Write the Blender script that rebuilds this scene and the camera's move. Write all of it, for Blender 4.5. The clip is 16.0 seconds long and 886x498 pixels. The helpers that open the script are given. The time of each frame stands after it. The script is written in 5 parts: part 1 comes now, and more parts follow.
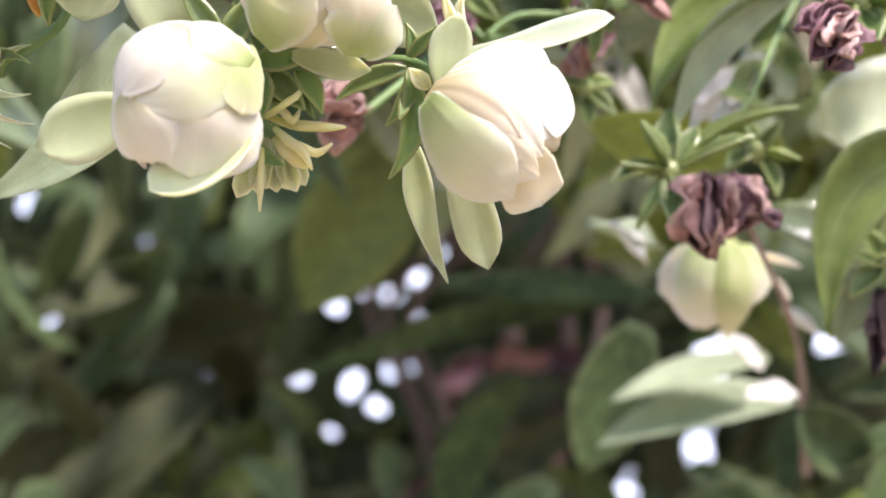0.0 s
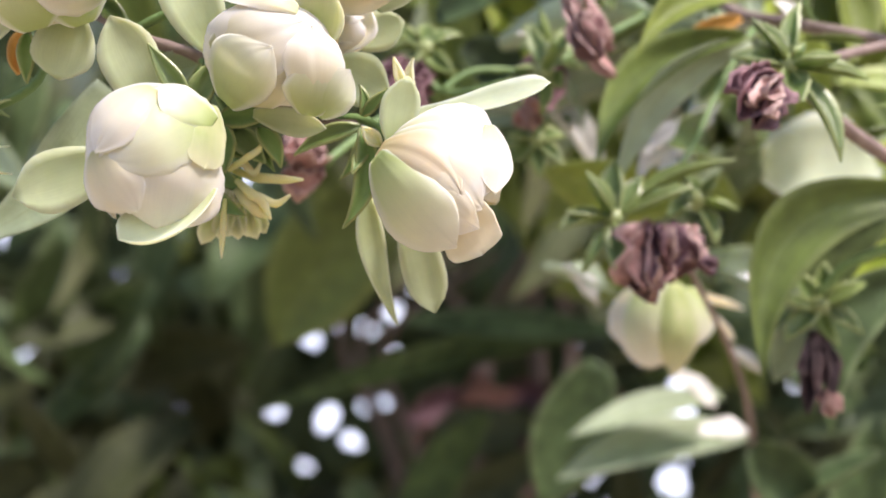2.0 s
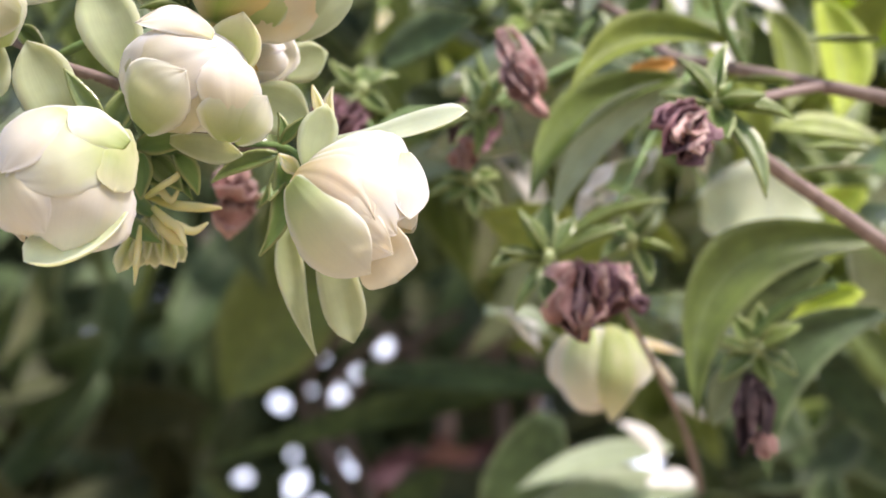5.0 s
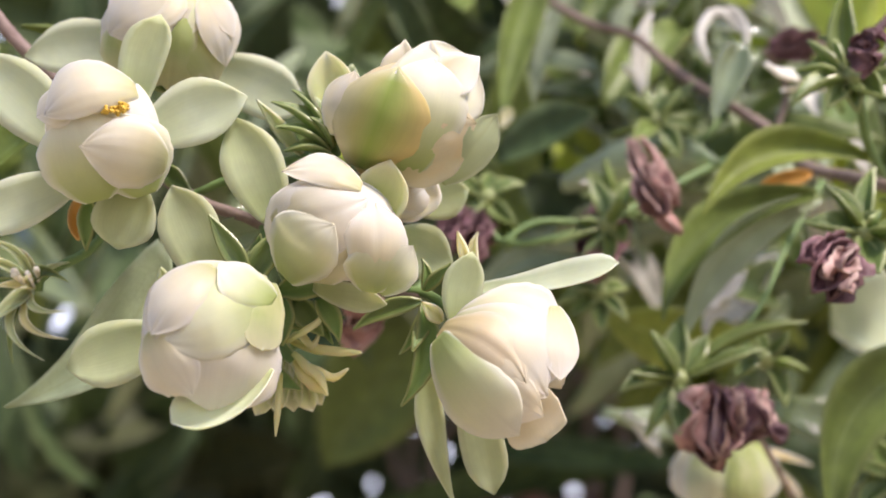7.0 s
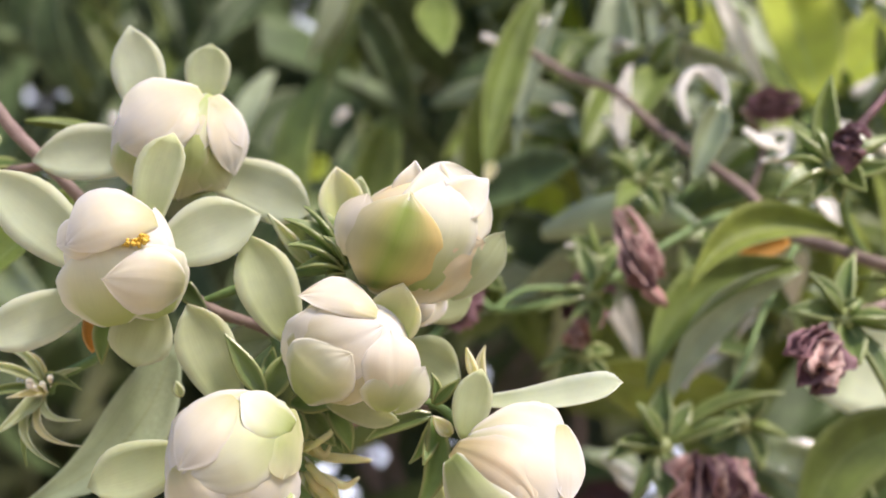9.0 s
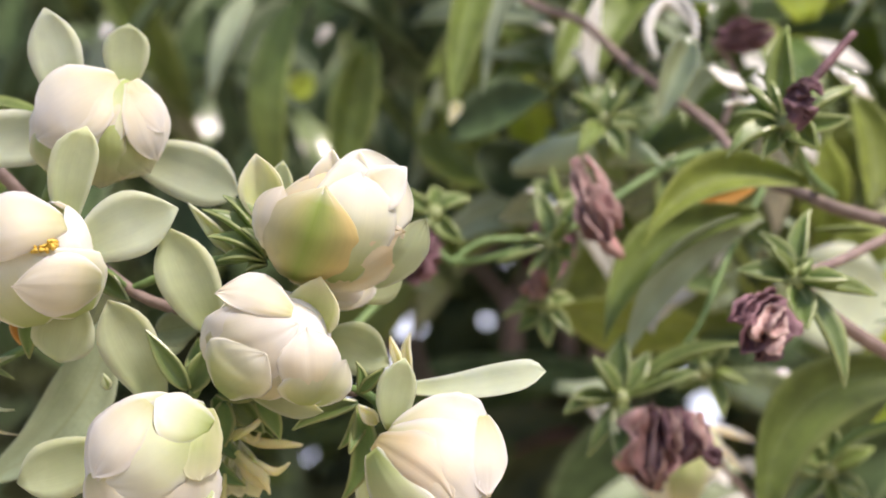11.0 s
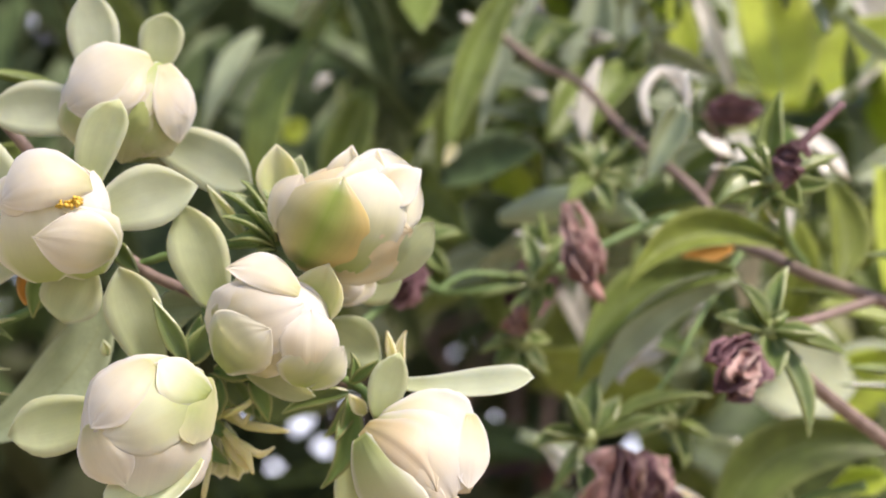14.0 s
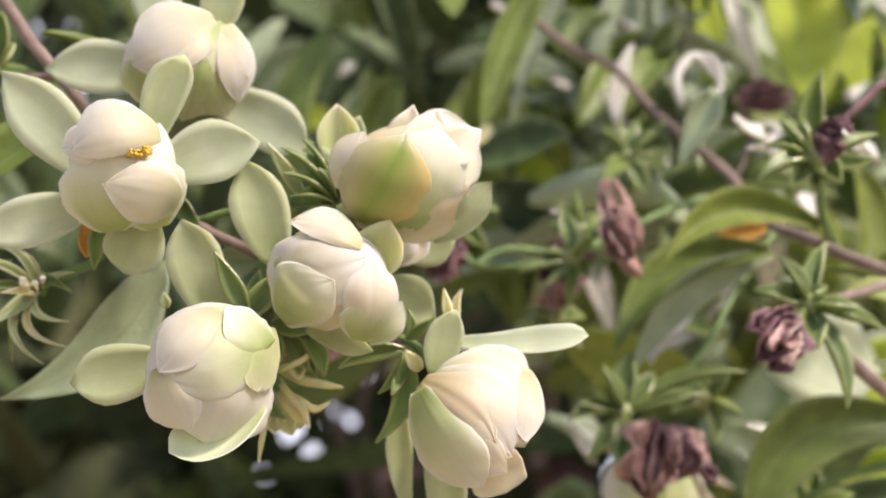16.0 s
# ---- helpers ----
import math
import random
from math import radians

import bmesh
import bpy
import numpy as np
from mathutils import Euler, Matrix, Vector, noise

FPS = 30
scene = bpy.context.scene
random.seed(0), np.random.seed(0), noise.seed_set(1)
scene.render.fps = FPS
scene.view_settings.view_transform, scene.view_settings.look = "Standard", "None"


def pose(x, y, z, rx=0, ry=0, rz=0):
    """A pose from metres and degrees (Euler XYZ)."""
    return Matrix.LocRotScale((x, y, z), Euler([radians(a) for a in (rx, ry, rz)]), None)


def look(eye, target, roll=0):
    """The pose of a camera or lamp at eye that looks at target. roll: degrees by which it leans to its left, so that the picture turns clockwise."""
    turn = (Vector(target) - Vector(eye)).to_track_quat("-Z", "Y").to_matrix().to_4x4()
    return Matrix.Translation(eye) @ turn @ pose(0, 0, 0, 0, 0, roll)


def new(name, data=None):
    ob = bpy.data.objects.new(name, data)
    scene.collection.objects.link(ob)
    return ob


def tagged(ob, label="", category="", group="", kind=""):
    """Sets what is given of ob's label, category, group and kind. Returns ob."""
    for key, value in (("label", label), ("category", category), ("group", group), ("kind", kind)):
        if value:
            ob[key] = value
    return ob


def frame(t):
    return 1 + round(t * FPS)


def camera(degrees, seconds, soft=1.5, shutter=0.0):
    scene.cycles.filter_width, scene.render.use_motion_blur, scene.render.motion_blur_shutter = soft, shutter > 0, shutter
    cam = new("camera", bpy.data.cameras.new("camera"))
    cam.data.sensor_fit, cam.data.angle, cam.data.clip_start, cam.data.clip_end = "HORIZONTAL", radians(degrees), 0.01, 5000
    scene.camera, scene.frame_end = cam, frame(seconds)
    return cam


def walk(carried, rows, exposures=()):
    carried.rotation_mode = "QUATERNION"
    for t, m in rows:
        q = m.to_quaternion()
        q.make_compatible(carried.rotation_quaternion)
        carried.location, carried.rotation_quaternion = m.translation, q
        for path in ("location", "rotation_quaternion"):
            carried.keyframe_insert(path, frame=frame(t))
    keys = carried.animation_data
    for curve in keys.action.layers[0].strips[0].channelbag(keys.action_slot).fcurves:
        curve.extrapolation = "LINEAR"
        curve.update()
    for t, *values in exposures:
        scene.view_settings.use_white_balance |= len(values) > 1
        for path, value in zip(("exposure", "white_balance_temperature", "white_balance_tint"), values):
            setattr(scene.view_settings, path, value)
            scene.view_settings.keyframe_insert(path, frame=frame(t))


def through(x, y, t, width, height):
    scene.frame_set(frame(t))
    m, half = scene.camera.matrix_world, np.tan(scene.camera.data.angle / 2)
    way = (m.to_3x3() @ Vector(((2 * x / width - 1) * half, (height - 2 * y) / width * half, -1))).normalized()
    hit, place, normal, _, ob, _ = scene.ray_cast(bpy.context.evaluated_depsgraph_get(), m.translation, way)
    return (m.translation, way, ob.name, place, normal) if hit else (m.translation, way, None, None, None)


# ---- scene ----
cam = camera(40.0, 16.0, soft=1.8)
cam.data.dof.use_dof = True
cam.data.dof.focus_distance = 0.129
cam.data.dof.aperture_fstop = 20.0
PATH = [
    (0, (-0.00241, 0.01558, 1.48649), (-0.00496, 0.14354, 1.52943), -2.04),
    (0.5, (0.00155, 0.01128, 1.48812), (-0.00048, 0.13868, 1.53273), -1.87),
    (1, (0.00384, 0.00796, 1.48638), (0.00246, 0.13496, 1.53213), -1.95),
    (1.5, (0.00487, 0.00340, 1.48842), (0.00414, 0.13010, 1.53502), -1.94),
    (2, (0.00106, 0.00591, 1.48449), (0.00107, 0.13270, 1.53086), -1.97),
    (2.5, (0.00269, 0.00411, 1.48690), (0.00394, 0.13057, 1.53415), -2.01),
    (3, (0.00435, 0.00347, 1.48599), (0.00681, 0.12979, 1.53355), -2.28),
    (3.5, (0.00352, 0.00328, 1.48813), (0.00625, 0.12921, 1.53669), -2.39),
    (3.7, (0.00467, 0.00402, 1.48789), (0.00794, 0.12991, 1.53652), -2.52),
    (5.8, (0.00980, 0.00885, 1.47781), (0.01106, 0.13206, 1.53297), -1.32),
    (6, (0.01130, 0.00823, 1.48065), (0.01099, 0.13173, 1.53516), -1.10),
    (6.5, (0.00677, 0.00464, 1.49195), (0.00189, 0.12754, 1.54762), 0.02),
    (7, (0.00011, 0.00603, 1.49494), (-0.00541, 0.12888, 1.55064), 0.25),
    (7.5, (0.00449, 0.00875, 1.49065), (-0.00075, 0.13165, 1.54627), -0.12),
    (8, (0.00272, 0.00904, 1.49024), (-0.00103, 0.13243, 1.54489), -0.46),
    (8.5, (0.00048, 0.00427, 1.50016), (-0.00018, 0.12894, 1.55195), -0.93),
    (9, (-0.00676, -0.00544, 1.51068), (-0.00621, 0.11985, 1.56095), -0.80),
    (9.2, (-0.00578, -0.00710, 1.51470), (-0.00509, 0.11917, 1.56245), -0.25),
    (11.3, (0.00746, -0.00746, 1.52425), (0.00214, 0.12253, 1.56031), -1.09),
    (11.5, (0.00288, -0.00498, 1.52231), (-0.00419, 0.12491, 1.55840), -0.11),
    (12, (-0.00390, -0.00613, 1.52208), (-0.01115, 0.12326, 1.55991), 0.66),
    (12.5, (-0.00886, -0.00695, 1.51762), (-0.01514, 0.12218, 1.55648), 1.53),
    (13, (-0.00913, -0.00622, 1.51162), (-0.01409, 0.12243, 1.55224), 2.66),
    (13.5, (-0.00473, -0.00776, 1.51324), (-0.00642, 0.11955, 1.55812), 3.45),
    (14, (0.00123, -0.00999, 1.51219), (0.00205, 0.11677, 1.55861), 3.92),
    (14.5, (0.00072, -0.01032, 1.50863), (0.00212, 0.11642, 1.55512), 4.47),
    (15, (-0.00183, -0.00999, 1.50906), (-0.00057, 0.11670, 1.55567), 4.52),
    (15.5, (-0.00194, -0.01045, 1.50581), (0.00006, 0.11609, 1.55282), 4.60),
    (16, (-0.00619, -0.00964, 1.50493), (-0.00432, 0.11658, 1.55278), 4.78),
]
walk(cam, [(t, look(eye, target, roll)) for t, eye, target, roll in PATH], [(0.0, 1.20, 6350, 21), (0.5, 1.10, 6400, 21), (1.5, 0.95, 6450, 20), (3.7, 0.91, 6500, 20), (6.0, 0.89, 6550, 20), (7.0, 0.62, 6700, 20), (12.0, 0.62, 6700, 20), (16.0, 0.60, 7000, 19)])

# ---- light ----
world = bpy.data.worlds.new("sky")
scene.world = world
world.use_nodes = True
sky = world.node_tree.nodes.new("ShaderNodeTexSky")
sky.sky_type = "NISHITA"
sky.sun_disc = False
SUN_UP, SUN_ROUND = 48.0, 140.0
sky.sun_elevation, sky.sun_rotation = radians(SUN_UP), radians(SUN_ROUND)
back = world.node_tree.nodes["Background"]
back.inputs["Strength"].default_value = 0.14
world.node_tree.links.new(sky.outputs["Color"], back.inputs["Color"])
sun = new("sun", bpy.data.lights.new("sun", "SUN"))
sun.data.energy, sun.data.angle, sun.data.color = 4.1, radians(9.0), (1.0, 0.94, 0.85)
# rotation 0 of the sky's sun is +y, and it turns clockwise seen from above
s_az, s_el = radians(SUN_ROUND), radians(SUN_UP)
to_sun = Vector((math.sin(s_az) * math.cos(s_el), math.cos(s_az) * math.cos(s_el), math.sin(s_el)))
sun.matrix_world = look(to_sun * 5 + Vector((0, 0, 1.5)), (0, 0, 1.5))


# ---- materials ----
def material(name, rough=0.5, spec=0.4):
    m = bpy.data.materials.new(name)
    m.use_nodes = True
    nt = m.node_tree
    b = nt.nodes["Principled BSDF"]
    b.inputs["Roughness"].default_value = rough
    b.inputs["Specular IOR Level"].default_value = spec
    return m, nt, b


def node(nt, kind, **values):
    n = nt.nodes.new(kind)
    for key, value in values.items():
        n.inputs[key.replace("_", " ")].default_value = value
    return n


def ramp(nt, fac, stops):
    r = nt.nodes.new("ShaderNodeValToRGB")
    el = r.color_ramp.elements
    while len(el) < len(stops):
        el.new(0.5)
    for e, (p, c) in zip(el, stops):
        e.position, e.color = p, (*c, 1)
    nt.links.new(fac, r.inputs["Fac"])
    return r.outputs["Color"]


def mix(nt, fac, a, b, blend="MIX"):
    n = nt.nodes.new("ShaderNodeMix")
    n.data_type, n.blend_type = "RGBA", blend
    for value, at in ((fac, 0), (a, 6), (b, 7)):
        if isinstance(value, bpy.types.NodeSocket):
            nt.links.new(value, n.inputs[at])
        elif at == 0:
            n.inputs[0].default_value = value
        else:
            n.inputs[at].default_value = (*value, 1)
    return n.outputs[2]


def thin_leafy(name, base, tip, edge, through, rough=0.45, spec=0.4, share=0.4, veins=60.0, grain=900.0, bump=0.15, midrib=None, vary=0.12, coat=0.0, deep=0.0, flush=None, cross=None, folds=0.0):
    """A thin petal or leaf: base to tip along u, its edge along v, with light that comes through."""
    m, nt, b = material(name, rough, spec)
    uv = nt.nodes.new("ShaderNodeUVMap")
    uv.uv_map = "UVMap"
    sep = nt.nodes.new("ShaderNodeSeparateXYZ")
    nt.links.new(uv.outputs[0], sep.inputs[0])
    along = ramp(nt, sep.outputs[0], base if isinstance(base[0], tuple) and isinstance(base[0][1], tuple) else [(0.0, base), (0.5, tip)])
    # distance from the midrib, 0 to 1
    off = nt.nodes.new("ShaderNodeMath"); off.operation = "SUBTRACT"; off.inputs[1].default_value = 0.5
    nt.links.new(sep.outputs[1], off.inputs[0])
    ab = nt.nodes.new("ShaderNodeMath"); ab.operation = "ABSOLUTE"
    nt.links.new(off.outputs[0], ab.inputs[0])
    edge_f = ramp(nt, ab.outputs[0], [(0.36, (0, 0, 0)), (0.5, (1, 1, 1))])
    colour = mix(nt, edge_f, along, edge)
    if cross:
        colour = mix(nt, ramp(nt, sep.outputs[0], [(0.84, (0, 0, 0)), (1.0, (0.8, 0.8, 0.8))]), ramp(nt, sep.outputs[1], cross), colour)
    if midrib:
        rib = ramp(nt, ab.outputs[0], [(0.0, (1, 1, 1)), (0.035, (0, 0, 0))])
        colour = mix(nt, rib, colour, midrib)
    coords = nt.nodes.new("ShaderNodeTexCoord")
    info = nt.nodes.new("ShaderNodeObjectInfo")
    blotch = node(nt, "ShaderNodeTexNoise", Scale=260.0, Detail=4.0)
    nt.links.new(coords.outputs["Object"], blotch.inputs["Vector"])
    fine = node(nt, "ShaderNodeTexNoise", Scale=grain * 3, Detail=3.0)
    nt.links.new(coords.outputs["Object"], fine.inputs["Vector"])
    tone = ramp(nt, blotch.outputs["Fac"], [(0.3, (1 - vary * 1.6,) * 3), (0.7, (1 + vary * 0.3,) * 3)])
    colour = mix(nt, 1.0, colour, tone, "MULTIPLY")
    hue = nt.nodes.new("ShaderNodeHueSaturation")
    sh = nt.nodes.new("ShaderNodeMapRange")
    sh.inputs["To Min"].default_value, sh.inputs["To Max"].default_value = 1 - vary, 1 + vary * 0.6
    nt.links.new(info.outputs["Random"], sh.inputs["Value"])
    nt.links.new(sh.outputs["Result"], hue.inputs["Value"])
    nt.links.new(colour, hue.inputs["Color"])
    colour = hue.outputs["Color"]
    # fine veins that run along the blade
    mapping = nt.nodes.new("ShaderNodeMapping")
    mapping.inputs["Scale"].default_value = (1.2, veins, 1)
    nt.links.new(uv.outputs[0], mapping.inputs[0])
    vein = node(nt, "ShaderNodeTexNoise", Scale=1.0, Detail=3.0)
    nt.links.new(mapping.outputs[0], vein.inputs["Vector"])
    both = nt.nodes.new("ShaderNodeMath"); both.operation = "ADD"
    lines = ramp(nt, vein.outputs["Fac"], [(0.35, (1 - vary * 0.6,) * 3), (0.6, (1.0, 1.0, 1.0))])
    colour = mix(nt, 1.0, colour, lines, "MULTIPLY")
    if flush:
        patch = node(nt, "ShaderNodeTexNoise", Scale=190.0, Detail=2.0)
        nt.links.new(coords.outputs["Object"], patch.inputs["Vector"])
        colour = mix(nt, ramp(nt, patch.outputs["Fac"], [(0.48, (0, 0, 0)), (0.68, (0.6, 0.6, 0.6))]), colour, flush)
    nt.links.new(vein.outputs["Fac"], both.inputs[0]); nt.links.new(fine.outputs["Fac"], both.inputs[1])
    bp = nt.nodes.new("ShaderNodeBump")
    bp.inputs["Strength"].default_value, bp.inputs["Distance"].default_value = bump, 0.0003
    nt.links.new(both.outputs[0], bp.inputs["Height"])
    if folds:
        # soft hollows and creases, different on each petal
        moved = nt.nodes.new("ShaderNodeVectorMath")
        nt.links.new(coords.outputs["Object"], moved.inputs[0])
        nt.links.new(info.outputs["Random"], moved.inputs[1])
        soft = node(nt, "ShaderNodeTexNoise", Scale=130.0, Detail=1.0, Roughness=0.4)
        nt.links.new(moved.outputs[0], soft.inputs["Vector"])
        big = nt.nodes.new("ShaderNodeBump")
        big.inputs["Strength"].default_value, big.inputs["Distance"].default_value = 1.0, folds
        nt.links.new(soft.outputs["Fac"], big.inputs["Height"])
        nt.links.new(big.outputs[0], bp.inputs["Normal"])
    nt.links.new(bp.outputs[0], b.inputs["Normal"])
    nt.links.new(colour, b.inputs["Base Color"])
    if deep:
        b.inputs["Subsurface Weight"].default_value = deep
        b.inputs["Subsurface Radius"].default_value = (1.0, 0.68, 0.34)
        b.inputs["Subsurface Scale"].default_value = 0.0025
    if coat:
        b.inputs["Coat Weight"].default_value, b.inputs["Coat Roughness"].default_value = coat, 0.25
    tr = nt.nodes.new("ShaderNodeBsdfTranslucent")
    lit = mix(nt, 1.0, colour, through, "MULTIPLY")
    nt.links.new(lit, tr.inputs["Color"])
    nt.links.new(bp.outputs[0], tr.inputs["Normal"])
    ms = nt.nodes.new("ShaderNodeMixShader")
    ms.inputs[0].default_value = share
    nt.links.new(b.outputs[0], ms.inputs[1]); nt.links.new(tr.outputs[0], ms.inputs[2])
    nt.links.new(ms.outputs[0], nt.nodes["Material Output"].inputs["Surface"])
    return m


CREAM = thin_leafy("cream_petal", [(0.0, (0.68, 0.67, 0.32)), (0.25, (0.89, 0.84, 0.58)), (0.55, (0.94, 0.90, 0.75)), (1.0, (0.95, 0.93, 0.88))], (0, 0, 0), (0.96, 0.94, 0.90), (1.0, 0.95, 0.82), 0.48, 0.32, 0.31, 40, 300, 0.03, vary=0.04, deep=0.45, flush=(0.92, 0.84, 0.62), folds=0.0003)
GOLD_CREAM = thin_leafy("golden_cream_petal", [(0.0, (0.70, 0.62, 0.25)), (0.4, (0.86, 0.77, 0.48)), (1.0, (0.89, 0.84, 0.66))], (0, 0, 0), (0.89, 0.84, 0.66), (1.0, 0.9, 0.62), 0.48, 0.32, 0.31, 40, 300, 0.03, vary=0.05, deep=0.4, flush=(0.84, 0.68, 0.36), folds=0.0003)
HONEY = thin_leafy("honey_petal", [(0.0, (0.80, 0.68, 0.30)), (0.45, (0.91, 0.80, 0.54)), (1.0, (0.93, 0.88, 0.72))], (0, 0, 0), (0.93, 0.88, 0.72), (1.0, 0.9, 0.66), 0.48, 0.32, 0.31, 40, 300, 0.03, vary=0.04, deep=0.45, folds=0.0003)
OUTER = thin_leafy("pale_green_outer_petal", (0.45, 0.51, 0.22), (0.60, 0.66, 0.40), (0.70, 0.74, 0.52), (1.0, 0.98, 0.76), 0.5, 0.3, 0.42, 30, 300, 0.05, vary=0.10, deep=0.3, flush=(0.50, 0.57, 0.32), folds=0.0004)
PALE_OUTER = thin_leafy("whitish_outer_petal", (0.56, 0.62, 0.34), (0.72, 0.78, 0.57), (0.79, 0.83, 0.68), (1.0, 0.98, 0.84), 0.5, 0.3, 0.42, 30, 300, 0.05, vary=0.09, deep=0.3, flush=(0.62, 0.68, 0.46), folds=0.0004)
GREEN_CREAM = thin_leafy("green_flushed_petal", [(0.0, (0.50, 0.56, 0.18)), (0.5, (0.60, 0.67, 0.27)), (0.8, (0.76, 0.77, 0.45)), (1.0, (0.88, 0.85, 0.66))], (0, 0, 0), (0.82, 0.80, 0.54), (0.97, 1.0, 0.70), 0.48, 0.3, 0.36, 36, 300, 0.03, vary=0.06, deep=0.35, flush=(0.78, 0.75, 0.45), folds=0.0003)
FLUSHED = thin_leafy("green_based_petal", [(0.0, (0.50, 0.60, 0.17)), (0.32, (0.70, 0.75, 0.36)), (0.66, (0.88, 0.88, 0.64)), (1.0, (0.95, 0.93, 0.86))], (0, 0, 0), (0.94, 0.93, 0.84), (1.0, 0.97, 0.78), 0.48, 0.32, 0.31, 40, 300, 0.03, vary=0.04, deep=0.45, folds=0.0003)
RIDGED = thin_leafy("green_ridged_petal", [(0.0, (0.74, 0.68, 0.36)), (1.0, (0.84, 0.80, 0.58))], (0, 0, 0), (0.80, 0.76, 0.52), (0.98, 1.0, 0.7), 0.48, 0.3, 0.34, 36, 300, 0.03, vary=0.06, deep=0.35, folds=0.0003,
                    cross=[(0.06, (0.72, 0.66, 0.40)), (0.28, (0.56, 0.54, 0.20)), (0.48, (0.36, 0.46, 0.09)), (0.62, (0.46, 0.51, 0.13)), (0.90, (0.78, 0.64, 0.26))])
SEPAL = thin_leafy("green_sepal", (0.13, 0.24, 0.06), (0.20, 0.31, 0.09), (0.33, 0.36, 0.14), (0.8, 1.0, 0.35), 0.42, 0.4, 0.3, 30, 700, 0.3, vary=0.14)
BRACT = thin_leafy("fresh_green_bract", (0.11, 0.185, 0.05), (0.20, 0.29, 0.085), (0.38, 0.44, 0.18), (0.8, 1.0, 0.35), 0.30, 0.6, 0.35, 30, 700, 0.3, vary=0.16)
LEAF = thin_leafy("deep_green_leaf", (0.17, 0.235, 0.052), (0.20, 0.275, 0.065), (0.28, 0.35, 0.11), (0.8, 1.0, 0.3), 0.42, 0.4, 0.34, 24, 500, 0.35, midrib=(0.27, 0.36, 0.12), vary=0.22)
# lit copy of the green leaf: sunlight is put into its brighter colour
SUN_LEAF = thin_leafy("green_leaf_with_painted_sun", (0.25, 0.32, 0.055), (0.29, 0.36, 0.07), (0.38, 0.44, 0.12), (0.85, 1.0, 0.3), 0.42, 0.4, 0.36, 24, 500, 0.35, midrib=(0.36, 0.44, 0.15), vary=0.2)
DULL_LEAF = thin_leafy("dull_green_leaf", (0.12, 0.165, 0.048), (0.145, 0.195, 0.058), (0.19, 0.24, 0.08), (0.8, 1.0, 0.3), 0.6, 0.2, 0.3, 24, 500, 0.5, midrib=(0.15, 0.19, 0.07), vary=0.3)
PALE_LEAF = thin_leafy("grey_green_leaf_underside", (0.40, 0.47, 0.31), (0.45, 0.53, 0.36), (0.50, 0.57, 0.41), (0.8, 1.0, 0.5), 0.5, 0.35, 0.35, 24, 500, 0.35, midrib=(0.40, 0.46, 0.28), vary=0.12)
# leaves with the sun behind them: that glow is painted as yellow-green
LIME_LEAF = thin_leafy("lime_leaf_with_painted_backlight", (0.55, 0.65, 0.09), (0.64, 0.74, 0.13), (0.64, 0.72, 0.2), (0.9, 1.0, 0.3), 0.5, 0.35, 0.5, 20, 500, 0.3, midrib=(0.5, 0.62, 0.2), vary=0.12)
GLOSS_LEAF = thin_leafy("glossy_leaf", (0.19, 0.25, 0.10), (0.22, 0.28, 0.13), (0.30, 0.36, 0.18), (0.8, 1.0, 0.4), 0.14, 1.0, 0.2, 24, 500, 0.3, midrib=(0.3, 0.38, 0.2), vary=0.2, coat=0.6)
# shade is put into the dark green, caught light into the paler edge
SHADE = thin_leafy("green_leaf_with_painted_shade", (0.08, 0.125, 0.052), (0.10, 0.155, 0.064), (0.20, 0.26, 0.13), (0.8, 1.0, 0.4), 0.55, 0.25, 0.25, 12, 100, 0.3, vary=0.3)
# white that paints sun glints on leaves, used for pale dry leaves too
BLEACHED_GLINT = thin_leafy("bleached_leaf_and_painted_glint", (0.74, 0.73, 0.67), (0.84, 0.83, 0.79), (0.86, 0.85, 0.80), (1.0, 0.95, 0.8), 0.35, 0.6, 0.3, 24, 300, 0.2, vary=0.1)
HUSK = thin_leafy("withered_brown_petal", (0.30, 0.15, 0.13), (0.44, 0.24, 0.22), (0.62, 0.42, 0.38), (1.0, 0.6, 0.45), 0.6, 0.3, 0.25, 30, 500, 0.6, vary=0.3)
DARK_HUSK = thin_leafy("dark_shrivelled_petal", (0.15, 0.07, 0.085), (0.22, 0.11, 0.135), (0.36, 0.20, 0.22), (1.0, 0.6, 0.5), 0.6, 0.35, 0.15, 30, 500, 0.6, vary=0.35)
PINK_HUSK = thin_leafy("pinkish_dry_petal", (0.46, 0.25, 0.23), (0.58, 0.37, 0.34), (0.70, 0.52, 0.47), (1.0, 0.65, 0.5), 0.55, 0.3, 0.3, 30, 500, 0.5, vary=0.2)
BLACK_HUSK = thin_leafy("black_dried_pod", (0.03, 0.017, 0.022), (0.05, 0.028, 0.034), (0.09, 0.05, 0.05), (1.0, 0.6, 0.5), 0.6, 0.3, 0.1, 50, 500, 0.9, vary=0.3)
YELLOW = thin_leafy("yellow_bract", (0.66, 0.66, 0.28), (0.88, 0.84, 0.54), (0.92, 0.89, 0.66), (1.0, 0.95, 0.6), 0.45, 0.4, 0.5, 20, 700, 0.2, vary=0.1, deep=0.5)
ORANGE = thin_leafy("orange_dying_leaf", (0.66, 0.33, 0.05), (0.76, 0.42, 0.09), (0.78, 0.50, 0.16), (1.0, 0.7, 0.2), 0.5, 0.35, 0.4, 20, 500, 0.2, vary=0.15)


